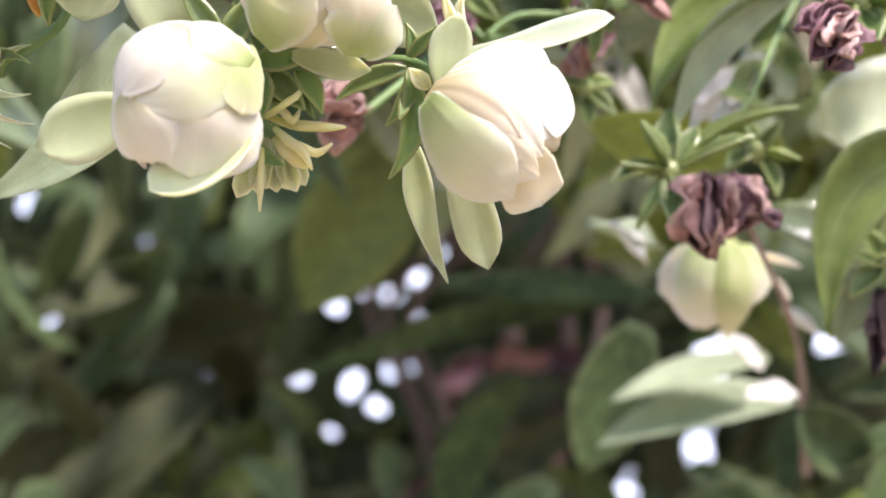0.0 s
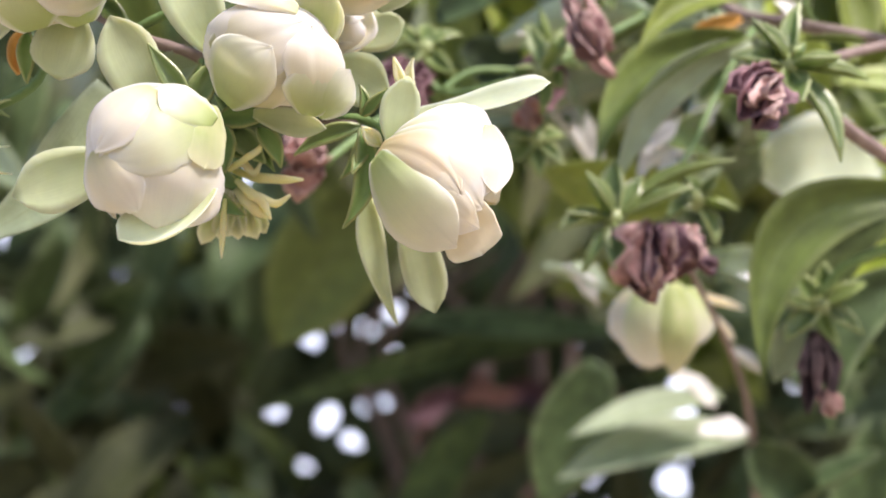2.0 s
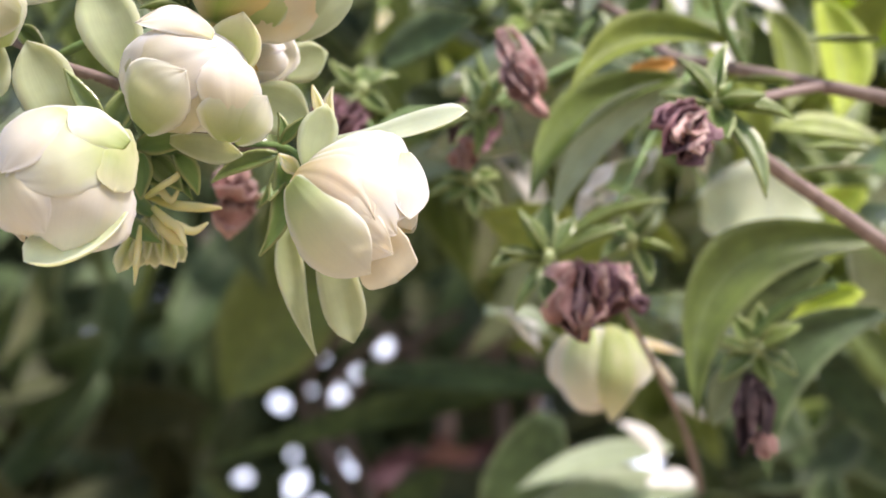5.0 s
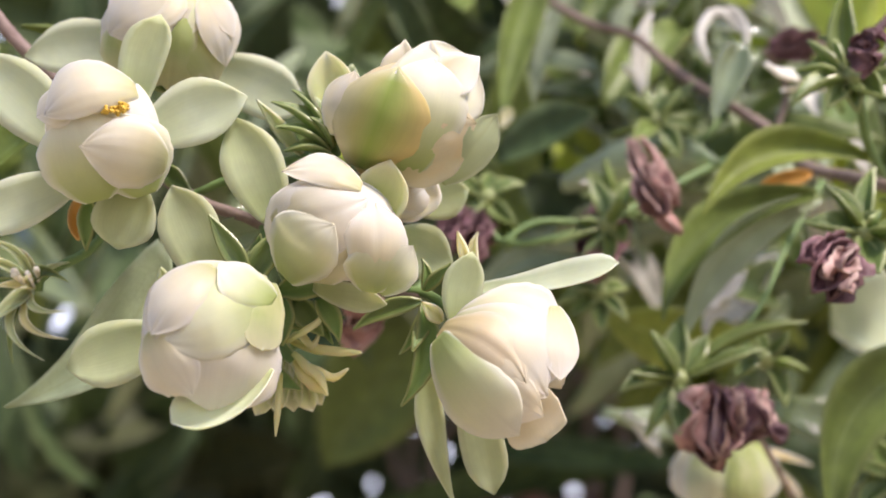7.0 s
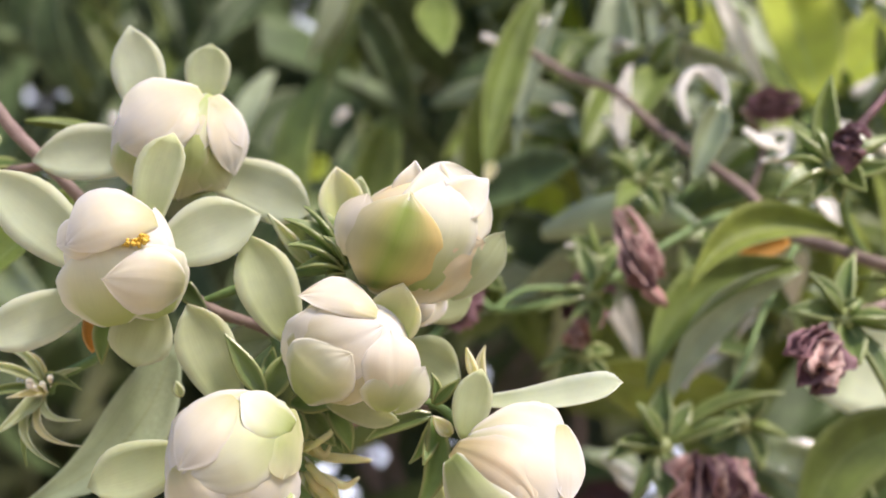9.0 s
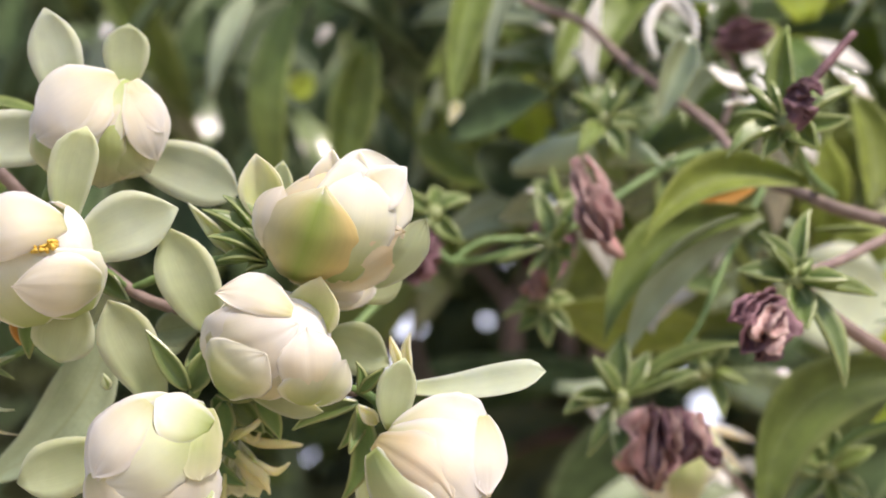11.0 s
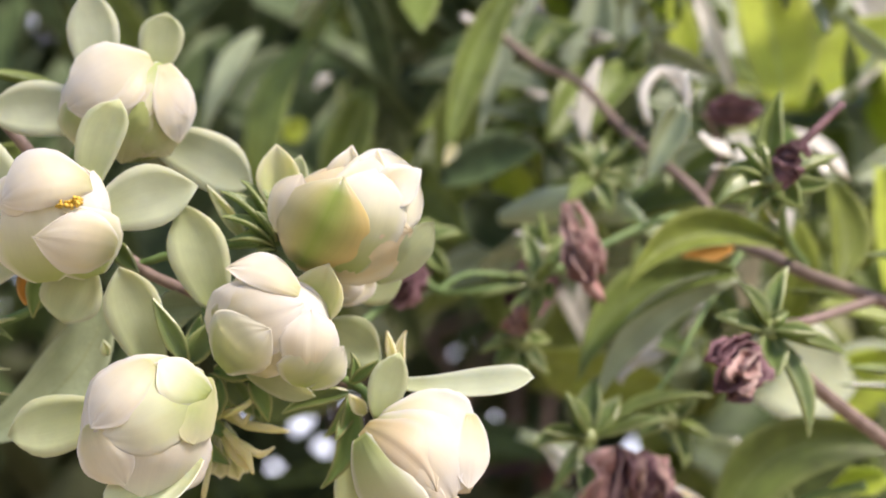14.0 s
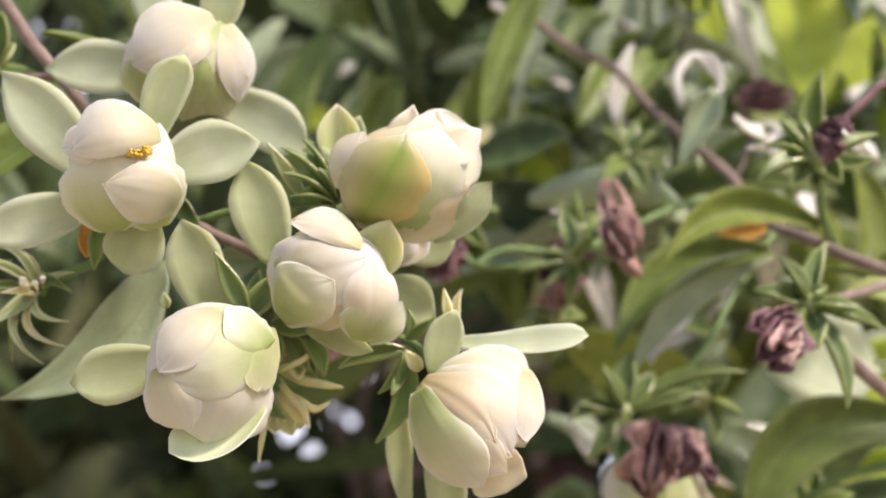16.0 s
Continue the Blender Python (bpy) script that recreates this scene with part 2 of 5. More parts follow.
def bark(name, dark, light, rough=0.7):
    m, nt, b = material(name, rough, 0.3)
    coords = nt.nodes.new("ShaderNodeTexCoord")
    n = node(nt, "ShaderNodeTexNoise", Scale=420.0, Detail=6.0, Roughness=0.65)
    nt.links.new(coords.outputs["Object"], n.inputs["Vector"])
    big = node(nt, "ShaderNodeTexNoise", Scale=70.0, Detail=2.0)
    nt.links.new(coords.outputs["Object"], big.inputs["Vector"])
    c = ramp(nt, n.outputs["Fac"], [(0.3, dark), (0.7, light)])
    c = mix(nt, 1.0, c, ramp(nt, big.outputs["Fac"], [(0.3, (0.75, 0.8, 0.75)), (0.7, (1, 1, 1))]), "MULTIPLY")
    nt.links.new(c, b.inputs["Base Color"])
    bp = nt.nodes.new("ShaderNodeBump")
    bp.inputs["Strength"].default_value, bp.inputs["Distance"].default_value = 0.5, 0.0003
    nt.links.new(n.outputs["Fac"], bp.inputs["Height"]); nt.links.new(bp.outputs[0], b.inputs["Normal"])
    return m


TWIG = bark("mauve_brown_twig", (0.17, 0.115, 0.105), (0.29, 0.215, 0.19))
GREEN_STEM = bark("green_stalk", (0.10, 0.17, 0.055), (0.19, 0.28, 0.10), 0.5)
POLLEN = bark("golden_stamens", (0.65, 0.38, 0.05), (0.85, 0.58, 0.12), 0.6)
# never in view; pale and warm so that it throws fill light upwards
SOIL = bark("pale_bounce_soil", (0.34, 0.27, 0.18), (0.47, 0.39, 0.28), 0.9)


# ---- building helpers ----
def part(name, bm, mat, parent=None, label=""):
    me = bpy.data.meshes.new(name)
    bm.to_mesh(me)
    bm.free()
    me.materials.append(mat)
    if me.uv_layers:
        me.uv_layers[0].name = "UVMap"
    if not any(p.use_smooth for p in me.polygons):
        me.polygons.foreach_set("use_smooth", [True] * len(me.polygons))
    ob = new(name, me)
    if parent:
        ob.parent = parent
    return tagged(ob, label) if label else ob


def thing(name, label, category, group=""):
    return tagged(new(name), label, category, group)


def sheet(bm, spot, nu, nv, thick):
    """A thin shell over spot(u, v), u and v from 0 to 1, with uv coordinates and a closed rim."""
    uv = bm.loops.layers.uv.verify()
    pts = [[Vector(spot(i / nu, j / nv)) for j in range(nv + 1)] for i in range(nu + 1)]
    rows = [[], []]
    for i in range(nu + 1):
        top, low = [], []
        for j in range(nv + 1):
            a = pts[min(i + 1, nu)][j] - pts[max(i - 1, 0)][j]
            c = pts[i][min(j + 1, nv)] - pts[i][max(j - 1, 0)]
            n = a.cross(c)
            n = n.normalized() if n.length > 1e-14 else Vector((0, 0, 1))
            rim = 0.6 if i == nu or j in (0, nv) else 1.0
            top.append(bm.verts.new(pts[i][j] + n * thick * 0.5 * rim))
            low.append(bm.verts.new(pts[i][j] - n * thick * 0.5 * rim))
        rows[0].append(top)
        rows[1].append(low)

    def quad(vs, uvs, smooth=True):
        f = bm.faces.new(vs)
        f.smooth = smooth
        for loop, c in zip(f.loops, uvs):
            loop[uv].uv = c

    for i in range(nu):
        for j in range(nv):
            c = [(i / nu, j / nv), ((i + 1) / nu, j / nv), ((i + 1) / nu, (j + 1) / nv), (i / nu, (j + 1) / nv)]
            t, l = rows
            quad([t[i][j], t[i + 1][j], t[i + 1][j + 1], t[i][j + 1]], c)
            quad([l[i][j + 1], l[i + 1][j + 1], l[i + 1][j], l[i][j]], c[::-1])
    for i in range(nu):
        for j, flip in ((0, False), (nv, True)):
            vs = [rows[0][i][j], rows[1][i][j], rows[1][i + 1][j], rows[0][i + 1][j]]
            c = [(i / nu, j / nv)] * 2 + [((i + 1) / nu, j / nv)] * 2
            quad(vs[::-1] if flip else vs, c[::-1] if flip else c, False)
    for j in range(nv):
        for i, flip in ((0, True), (nu, False)):
            vs = [rows[0][i][j], rows[1][i][j], rows[1][i][j + 1], rows[0][i][j + 1]]
            c = [(i / nu, j / nv)] * 2 + [(i / nu, (j + 1) / nv)] * 2
            quad(vs[::-1] if flip else vs, c[::-1] if flip else c, False)


def outline(s, full, point):
    """Width of a blade along its length: full is where it is widest, point how sharp its tip is."""
    if s < full:
        k = s / full
        return 0.28 + 0.72 * math.sin(k * math.pi / 2) ** 0.8
    k = (s - full) / (1 - full)
    return max(0.03, (1 - k ** point))


def blade(bm, base, tip, width, up, arch=0.0, cup=0.15, full=0.55, point=2.2, curl=0.0, wave=0.0, side=0.0, ruffle=0.0, thick=0.00016, nu=10, nv=6, seed=0):
    """A petal or leaf from base to tip. up: the way its face looks. arch: rise of its middle, as a share of its length; curl: how far its tip
    bends towards its face; cup: how far its edges rise, as a share of its width; side: sideways sweep."""
    base, tip, up = Vector(base), Vector(tip), Vector(up)
    d = tip - base
    long = d.length
    d.normalize()
    across = d.cross(up).normalized()
    face = across.cross(d).normalized()
    r = random.Random(seed)
    ph, ph2 = r.uniform(0, 6.28), r.uniform(0, 6.28)

    def spot(u, v):
        w = v * 2 - 1
        half = width * 0.5 * outline(u, full, point)
        p = base + d * long * u
        p += face * long * (arch * 4 * u * (1 - u) + curl * u ** 4)
        p += across * long * side * 4 * u * (1 - u)
        p += across * w * half
        p += face * (cup * half * w * w * 2 - cup * half * 0.6)
        p += face * wave * width * (math.sin(u * 9 + ph) * w + 0.6 * math.sin(u * 5 + ph2) * w * w)
        if ruffle:
            p += face * ruffle * width * noise.noise((u * 5 + ph * 3, w * 2.6 + ph2 * 3, ph)) + across * ruffle * 0.6 * width * noise.noise((u * 6 + ph2 * 4, w * 2 + 7, ph2))
        return p

    sheet(bm, spot, nu, nv, thick)


def petal(parent, base, tip, width, up, mat, name="petal", label="", **shape):
    bm = bmesh.new()
    blade(bm, base, tip, width, up, **shape)
    return part(name, bm, mat, parent, label)


def cup_petal(parent, base, mouth, radius, turn, half, reach, mat, layer=0.0, flare=0.0, label="", seed=0, dent=0.0, swell=0.0, start=6.0, point=2.6):
    """A petal that wraps a globe-shaped flower from its base towards its mouth. turn: degrees round the axis, from the side that looks to the viewer
    (clockwise seen from the mouth); half: half its width in degrees; reach: degrees from the base at which its tip lies."""
    base, mouth = Vector(base), Vector(mouth)
    mid, axis = (base + mouth) / 2, (mouth - base)
    long = axis.length / 2
    axis.normalize()
    front = Vector((0, -0.94, -0.34))
    front = (front - axis * front.dot(axis)).normalized()
    right = axis.cross(front).normalized()
    r = random.Random(seed)
    ph, ph2, ph3 = r.uniform(0, 6.28), r.uniform(0, 6.28), r.uniform(0, 6.28)

    def spot(u, v):
        w = v * 2 - 1
        th = radians(start + (reach - start) * u)
        k = max(0.0, (u - 0.45) / 0.55)
        wide = max(0.04, 1 - k ** point) ** 0.6
        ph_ = radians(turn + half * w * wide)
        lift = layer + 0.012 * w * w + swell * math.sin(u * math.pi) + 0.005 * math.sin(5 * u + 3 * w + ph) + 0.006 * math.sin(3 * u - 4 * w + ph2)
        lift += flare * u ** 5 - dent * math.exp(-8 * w * w) * u * u
        rr = radius * (1 + lift)
        ll = long * (1 + lift * 0.8)
        out = front * math.cos(ph_) + right * math.sin(ph_)
        return mid + out * rr * math.sin(th) * (1 + 0.02 * math.sin(7 * u + ph3)) - axis * ll * math.cos(th)

    bm = bmesh.new()
    sheet(bm, spot, 14, 10, 0.00012)
    return part("petal", bm, mat, parent, label)


def tube(bm, points, radii, sides=8, steps=6):
    """A round stalk along a smooth curve through the points."""
    pts = [Vector(p) for p in points]
    radii = [radii] * len(pts) if isinstance(radii, float) else radii
    line = []
    for i in range(len(pts) - 1):
        p0, p1, p2, p3 = pts[max(i - 1, 0)], pts[i], pts[i + 1], pts[min(i + 2, len(pts) - 1)]
        for k in range(steps):
            t = k / steps
            line.append((0.5 * (2 * p1 + (p2 - p0) * t + (2 * p0 - 5 * p1 + 4 * p2 - p3) * t * t + (3 * p1 - p0 - 3 * p2 + p3) * t ** 3),
                         radii[i] * (1 - t) + radii[i + 1] * t))
    line.append((pts[-1], radii[-1]))
    rings, u = [], Vector((0.3, 0.2, 1)).normalized()
    for i, (p, r) in enumerate(line):
        d = (line[min(i + 1, len(line) - 1)][0] - line[max(i - 1, 0)][0]).normalized()
        u = (u - d * u.dot(d)).normalized()
        v = d.cross(u)
        rings.append([bm.verts.new(p + (u * math.cos(a) + v * math.sin(a)) * r * (1 + 0.06 * math.sin(3 * a + i)))
                      for a in [2 * math.pi * k / sides for k in range(sides)]])
    for a, b in zip(rings, rings[1:]):
        for k in range(sides):
            bm.faces.new([a[k], a[(k + 1) % sides], b[(k + 1) % sides], b[k]])
    bm.faces.new(rings[0][::-1])
    bm.faces.new(rings[-1])


def stalk(parent, points, radii, mat, name="stem", sides=8):
    bm = bmesh.new()
    tube(bm, points, radii, sides)
    return part(name, bm, mat, parent)


FACE = Vector((0.0, -0.94, -0.34))      # towards the viewer
UP = Vector((0.0, -0.34, 0.94))

# ---- frames of reference ----
EYE = Vector((0.0, 0.0, 1.5))
TURN = Matrix.Rotation(radians(20.0), 4, "X")


def ahead(x, y, z):
    """A place from the eye's first stand: to its right, along its line of sight (which rises 20 degrees) and across it upwards, in units of 9 mm."""
    return EYE + TURN @ (Vector((x, y, z)) * 0.009)


# ---- ground ----
bm = bmesh.new()
bmesh.ops.create_grid(bm, x_segments=60, y_segments=60, size=150)
for v in bm.verts:
    v.co.z = 0.05 * noise.noise(v.co * 0.4)
tagged(part("ground", bm, SOIL), "unseen bare soil, made pale to bounce light up", "ground", kind="structure")

# ---- the flowering branch ----
FLOWERS = "cream flowers on the branch"
BODY = {}


def flower(label, centre, axis_end, a, b, mat=CREAM, deep=1.0, closed=150):
    """A flower whose inner petals close to a globe. axis_end: the way of its mouth; a, b: half its length and width."""
    f = thing("flower", label, "flower", FLOWERS)
    c = Vector(centre)
    n = (EYE - c).normalized()
    e1 = Vector(axis_end) - c
    e1 = (e1 - n * e1.dot(n)).normalized()
    e2 = n.cross(e1)
    BODY[f.name] = (c, e1, e2, n, a, b, b * deep)
    for i, turn in enumerate((0, 72, 144, 216, 288)):
        cup_petal(f, c - e1 * a * 0.88, c + e1 * a * 0.88, b * 0.86, turn + 20, 56, closed, mat, 0.008 * (i % 3), seed=i)
    return f


def lap(f, base, tip, width, mat, level=0.0, full=0.5, point=2.4, side=0.0, dome=0.05, lip=0.0, seed=0, label=""):
    """A petal that lies over the globe of flower f from base to tip. level: which layer it is; dome: how far its middle swells;
    lip: how far its free edge turns out; side: sideways sweep."""
    c, e1, e2, n, a, b, g = BODY[f.name]
    base, tip = Vector(base), Vector(tip)
    d = tip - base
    d -= n * d.dot(n)
    long = d.length
    d.normalize()
    across = d.cross(n).normalized()
    r = random.Random(seed * 7 + int(width * 1e5))
    ph, ph2 = r.uniform(0, 50), r.uniform(0, 6.28)

    def spot(u, v):
        w = v * 2 - 1
        half = width * 0.5 * outline(u, full, point) * (1 + 0.07 * noise.noise((u * 4, w, ph)) + 0.035 * noise.noise((u * 13, w * 2, ph + 9)))
        end = 1 + 0.03 * noise.noise((w * 3, ph, 2)) * u
        rel = base - c + d * long * u * end + across * (w * half + long * side * 4 * u * (1 - u))
        x, y = rel.dot(e1), rel.dot(e2)
        q = 1 - (x / a) ** 2 - (y / b) ** 2
        h = g * math.sqrt((math.sqrt(q * q + 0.03) + q) / 2)
        rim = max(abs(w) ** 5, max(0.0, (u - 0.5) * 2) ** 5)
        up = level * 0.3 * (1 - 0.25 * rim) + dome * (1 - w * w) * math.sin(math.pi * min(1.0, u * 1.05)) ** 0.8 + lip * rim * max(0.0, u - 0.25)
        up += 0.035 * noise.noise((x / b * 2.2 + ph, y / b * 2.2, ph2)) + 0.012 * noise.noise((w * 4 + ph, u * 1.5, ph2)) - 0.02 * math.exp(-60 * w * w) * u
        return c + e1 * x + e2 * y + n * (h + up * b)

    bm = bmesh.new()
    sheet(bm, spot, 36, 24, 0.00003)
    return part("petal", bm, mat, f, label)


def sepal(f, base, tip, width, mat=None, up=None, name="sepal", **shape):
    shape = {"cup": 0.35, "full": 0.4, "point": 1.5, "nu": 8, "nv": 4, "thick": 0.0004, **shape}
    return petal(f, base, tip, width, up or FACE, mat or SEPAL, name, **shape)


def bunch(f, points, radius, mat, name, seed=0, count=14, spread=0.0016):
    """Short threads with round heads, as stamens have."""
    r = random.Random(seed)
    bm = bmesh.new()
    a, b = Vector(points[0]), Vector(points[1])
    for _ in range(count):
        off = Vector([r.uniform(-1, 1) * spread for _ in range(3)])
        tube(bm, [a + off * 0.4, (a + b) / 2 + off * 0.8, b + off], [radius, radius, radius * 1.9], 5, 3)
    return part(name, bm, mat, f)


# the lower flower with one long spread petal
D = flower("cream globe flower with long spread petal and golden flush", (0.00104, 0.12800, 1.53628), (0.00697, 0.12930, 1.53151), 0.00766, 0.00706, GOLD_CREAM, closed=150)
lap(D, (-0.00401, 0.12681, 1.54064), (0.00749, 0.12799, 1.53613), 0.01196, CREAM, 0.00, 0.50, 2.8, side=-0.10, dome=0.05, lip=0.00, seed=1)
lap(D, (0.00117, 0.12791, 1.53658), (0.00535, 0.13002, 1.52902), 0.00646, GOLD_CREAM, 0.00, 0.75, 7.0, side=0.03, dome=0.03, lip=0.06, seed=2)
lap(D, (-0.00449, 0.12680, 1.54068), (0.00536, 0.12879, 1.53336), 0.01053, CREAM, 0.10, 0.50, 2.6, side=-0.08, dome=0.06, lip=0.03, seed=3)
lap(D, (0.00646, 0.12619, 1.54251), (0.00672, 0.12835, 1.53488), 0.00395, CREAM, 0.15, 0.55, 2.6, side=-0.04, dome=0.05, lip=0.08, seed=4)
lap(D, (-0.00280, 0.12815, 1.53585), (0.00495, 0.12934, 1.53143), 0.00550, CREAM, 0.20, 0.50, 2.4, side=0.00, dome=0.06, lip=0.05, seed=5)
lap(D, (-0.00534, 0.12692, 1.54027), (0.00315, 0.12845, 1.53462), 0.00706, HONEY, 0.26, 0.50, 2.6, side=-0.10, dome=0.08, lip=0.02, seed=6)
lap(D, (-0.00567, 0.12717, 1.53939), (0.00254, 0.12985, 1.52971), 0.00706, FLUSHED, 0.40, 0.60, 2.8, side=0.06, dome=0.10, lip=0.06, seed=7)
petal(D, (-0.00228, 0.13000, 1.54622), (0.01340, 0.12430, 1.54665), 0.00430, (0.05, -0.9, 0.42), PALE_OUTER, arch=-0.02, cup=0.18, full=0.78, point=3.4, side=0.03, wave=0.03, nu=18)
petal(D, (-0.0031, 0.1364, 1.5383), (-0.00009, 0.14050, 1.52591), 0.00500, FACE, OUTER, cup=0.14, full=0.62, point=3.0, wave=0.04)
petal(D, (-0.0039, 0.1286, 1.5413), (-0.0021, 0.1259, 1.5489), 0.00440, FACE, OUTER, cup=0.12, full=0.55, point=2.4, side=-0.03)
sepal(D, (-0.0027, 0.1272, 1.5479), (-0.0037, 0.1259, 1.5514), 0.00113, YELLOW)
sepal(D, (-0.0017, 0.1292, 1.5477), (-0.0015, 0.1276, 1.5521), 0.00133, YELLOW, side=-0.12)
sepal(D, (-0.0055, 0.1293, 1.5422), (-0.0076, 0.1285, 1.5442), 0.00173, YELLOW)
sepal(D, (-0.0075, 0.1294, 1.5443), (-0.0101, 0.1332, 1.5339), 0.00293, side=-0.14)
sepal(D, (-0.0072, 0.1316, 1.5437), (-0.0087, 0.1295, 1.5389), 0.00173)
sepal(D, (-0.0076, 0.1312, 1.5446), (-0.0104, 0.1330, 1.5398), 0.00147, side=-0.1)
sepal(D, (-0.0077, 0.1294, 1.5446), (-0.0153, 0.1304, 1.5418), 0.00200, BRACT, side=0.08)
sepal(D, (-0.0074, 0.1289, 1.5457), (-0.0045, 0.1271, 1.5481), 0.00133)
sepal(D, (-0.0075, 0.1289, 1.5457), (-0.0077, 0.1277, 1.5490), 0.00120, side=0.15)
petal(D, (-0.00766, 0.13750, 1.53977), (-0.00451, 0.14250, 1.52510), 0.00340, FACE, OUTER, "petal", cup=0.2, full=0.35, point=1.3, side=0.05)

# the lower flower with the curled petal
B = flower("cream globe flower with spread petals and curled lip", (-0.02957, 0.12120, 1.53750), (-0.03010, 0.12343, 1.52986), 0.00784, 0.00672, CREAM, closed=150)
lap(B, (-0.02611, 0.11999, 1.54415), (-0.03458, 0.12039, 1.53618), 0.00896, CREAM, 0.00, 0.50, 2.6, side=0.00, dome=0.03, lip=0.04, seed=1)
lap(B, (-0.02587, 0.12083, 1.54160), (-0.02826, 0.12371, 1.53043), 0.01120, CREAM, 0.04, 0.55, 3.2, side=0.00, dome=0.05, lip=0.00, seed=2)
lap(B, (-0.03428, 0.12000, 1.53766), (-0.03019, 0.12276, 1.53196), 0.00560, CREAM, 0.14, 0.50, 2.4, side=0.05, dome=0.06, lip=0.02, seed=3)
lap(B, (-0.02274, 0.12120, 1.54290), (-0.03354, 0.12041, 1.53692), 0.00924, FLUSHED, 0.24, 0.50, 2.6, side=0.00, dome=0.08, lip=0.03, seed=4)
lap(B, (-0.02847, 0.11939, 1.54423), (-0.03415, 0.12015, 1.53729), 0.00560, CREAM, 0.36, 0.50, 2.2, side=0.06, dome=0.10, lip=0.08, seed=5)
lap(B, (-0.02285, 0.12101, 1.54341), (-0.02384, 0.12288, 1.53658), 0.00392, GREEN_CREAM, 0.30, 0.60, 6.0, side=0.00, dome=0.05, lip=0.05, seed=6)
lap(B, (-0.02254, 0.12163, 1.54166), (-0.02806, 0.11938, 1.54457), 0.00471, FLUSHED, 0.46, 0.50, 2.6, side=-0.10, dome=0.10, lip=0.10, seed=7)
petal(B, (-0.02246, 0.12220, 1.53474), (-0.03125, 0.12035, 1.52790), 0.00560, (0.1, -0.85, 0.5), PALE_OUTER, cup=0.35, full=0.68, point=4.0, side=-0.12, curl=0.08, nu=16)
petal(B, (-0.0295, 0.1264, 1.5447), (-0.0347, 0.1224, 1.5557), 0.00662, FACE, OUTER, cup=0.12, full=0.6, point=2.4, wave=0.02)
petal(B, (-0.03377, 0.12527, 1.53958), (-0.04506, 0.12653, 1.53630), 0.00682, FACE, OUTER, cup=0.10, full=0.6, point=2.3)
sepal(B, (-0.0260, 0.1250, 1.5459), (-0.0304, 0.1227, 1.5523), 0.00240, BRACT)
sepal(B, (-0.0260, 0.1260, 1.5459), (-0.0228, 0.1241, 1.5512), 0.00293, BRACT)
sepal(B, (-0.0262, 0.1277, 1.5464), (-0.0257, 0.1275, 1.5523), 0.00227)
sepal(B, (-0.0360, 0.1285, 1.5468), (-0.0366, 0.1279, 1.5485), 0.00120, OUTER)

# the middle flower
C = flower("cream globe flower with cupped petals, half open", (-0.01621, 0.12326, 1.55083), (-0.00916, 0.12566, 1.54728), 0.00759, 0.00630, CREAM, closed=145)
lap(C, (-0.01864, 0.12527, 1.54520), (-0.01710, 0.12103, 1.55597), 0.01255, CREAM, 0.00, 0.50, 3.2, side=0.00, dome=0.03, lip=0.00, seed=1)
lap(C, (-0.02318, 0.12246, 1.55056), (-0.01340, 0.12258, 1.55338), 0.00817, CREAM, 0.08, 0.50, 2.4, side=0.05, dome=0.04, lip=0.04, seed=2)
lap(C, (-0.01393, 0.12204, 1.55452), (-0.02216, 0.12037, 1.55594), 0.00385, CREAM, 0.24, 0.50, 2.0, side=0.12, dome=0.12, lip=0.14, seed=3)
lap(C, (-0.02204, 0.12465, 1.54561), (-0.01673, 0.12326, 1.55068), 0.00817, FLUSHED, 0.24, 0.50, 2.2, side=-0.14, dome=0.10, lip=0.06, seed=4)
lap(C, (-0.01231, 0.12601, 1.54542), (-0.01263, 0.12285, 1.55298), 0.00654, CREAM, 0.24, 0.55, 2.6, side=0.00, dome=0.08, lip=0.08, seed=5)
lap(C, (-0.01229, 0.12638, 1.54452), (-0.00854, 0.12498, 1.54912), 0.00490, FLUSHED, 0.28, 0.50, 2.2, side=0.00, dome=0.06, lip=0.06, seed=6)
lap(C, (-0.01327, 0.12627, 1.54449), (-0.01224, 0.12423, 1.54977), 0.00607, FLUSHED, 0.34, 0.40, 1.6, side=0.00, dome=0.05, lip=0.02, seed=7)
petal(C, (-0.01225, 0.12356, 1.55138), (-0.01056, 0.11937, 1.55679), 0.00600, (0.1, -0.9, 0.35), GREEN_CREAM, cup=0.25, full=0.45, point=2.4, wave=0.03)
petal(C, (-0.0194, 0.1271, 1.5456), (-0.0113, 0.1269, 1.5433), 0.00333, (0, -0.7, -0.7), OUTER, cup=0.15, full=0.6, point=2.0)
petal(C, (-0.0116, 0.1294, 1.5523), (-0.0043, 0.1315, 1.5492), 0.00632, FACE, OUTER, cup=0.10, full=0.5, point=2.0, side=-0.04, wave=0.04)
petal(C, (-0.0234, 0.1255, 1.5524), (-0.0283, 0.1215, 1.5636), 0.00693, FACE, OUTER, cup=0.12, full=0.55, point=2.2, wave=0.02)
sepal(C, (-0.0214, 0.1281, 1.5534), (-0.0291, 0.1264, 1.5580), 0.00160, OUTER)
sepal(C, (-0.0196, 0.1288, 1.5460), (-0.0130, 0.1306, 1.5464), 0.00200)
sepal(C, (-0.0237, 0.1297, 1.5462), (-0.0169, 0.1288, 1.5461), 0.00293, side=-0.05)
sepal(C, (-0.0193, 0.1300, 1.5453), (-0.0169, 0.1316, 1.5409), 0.00227, side=-0.1)
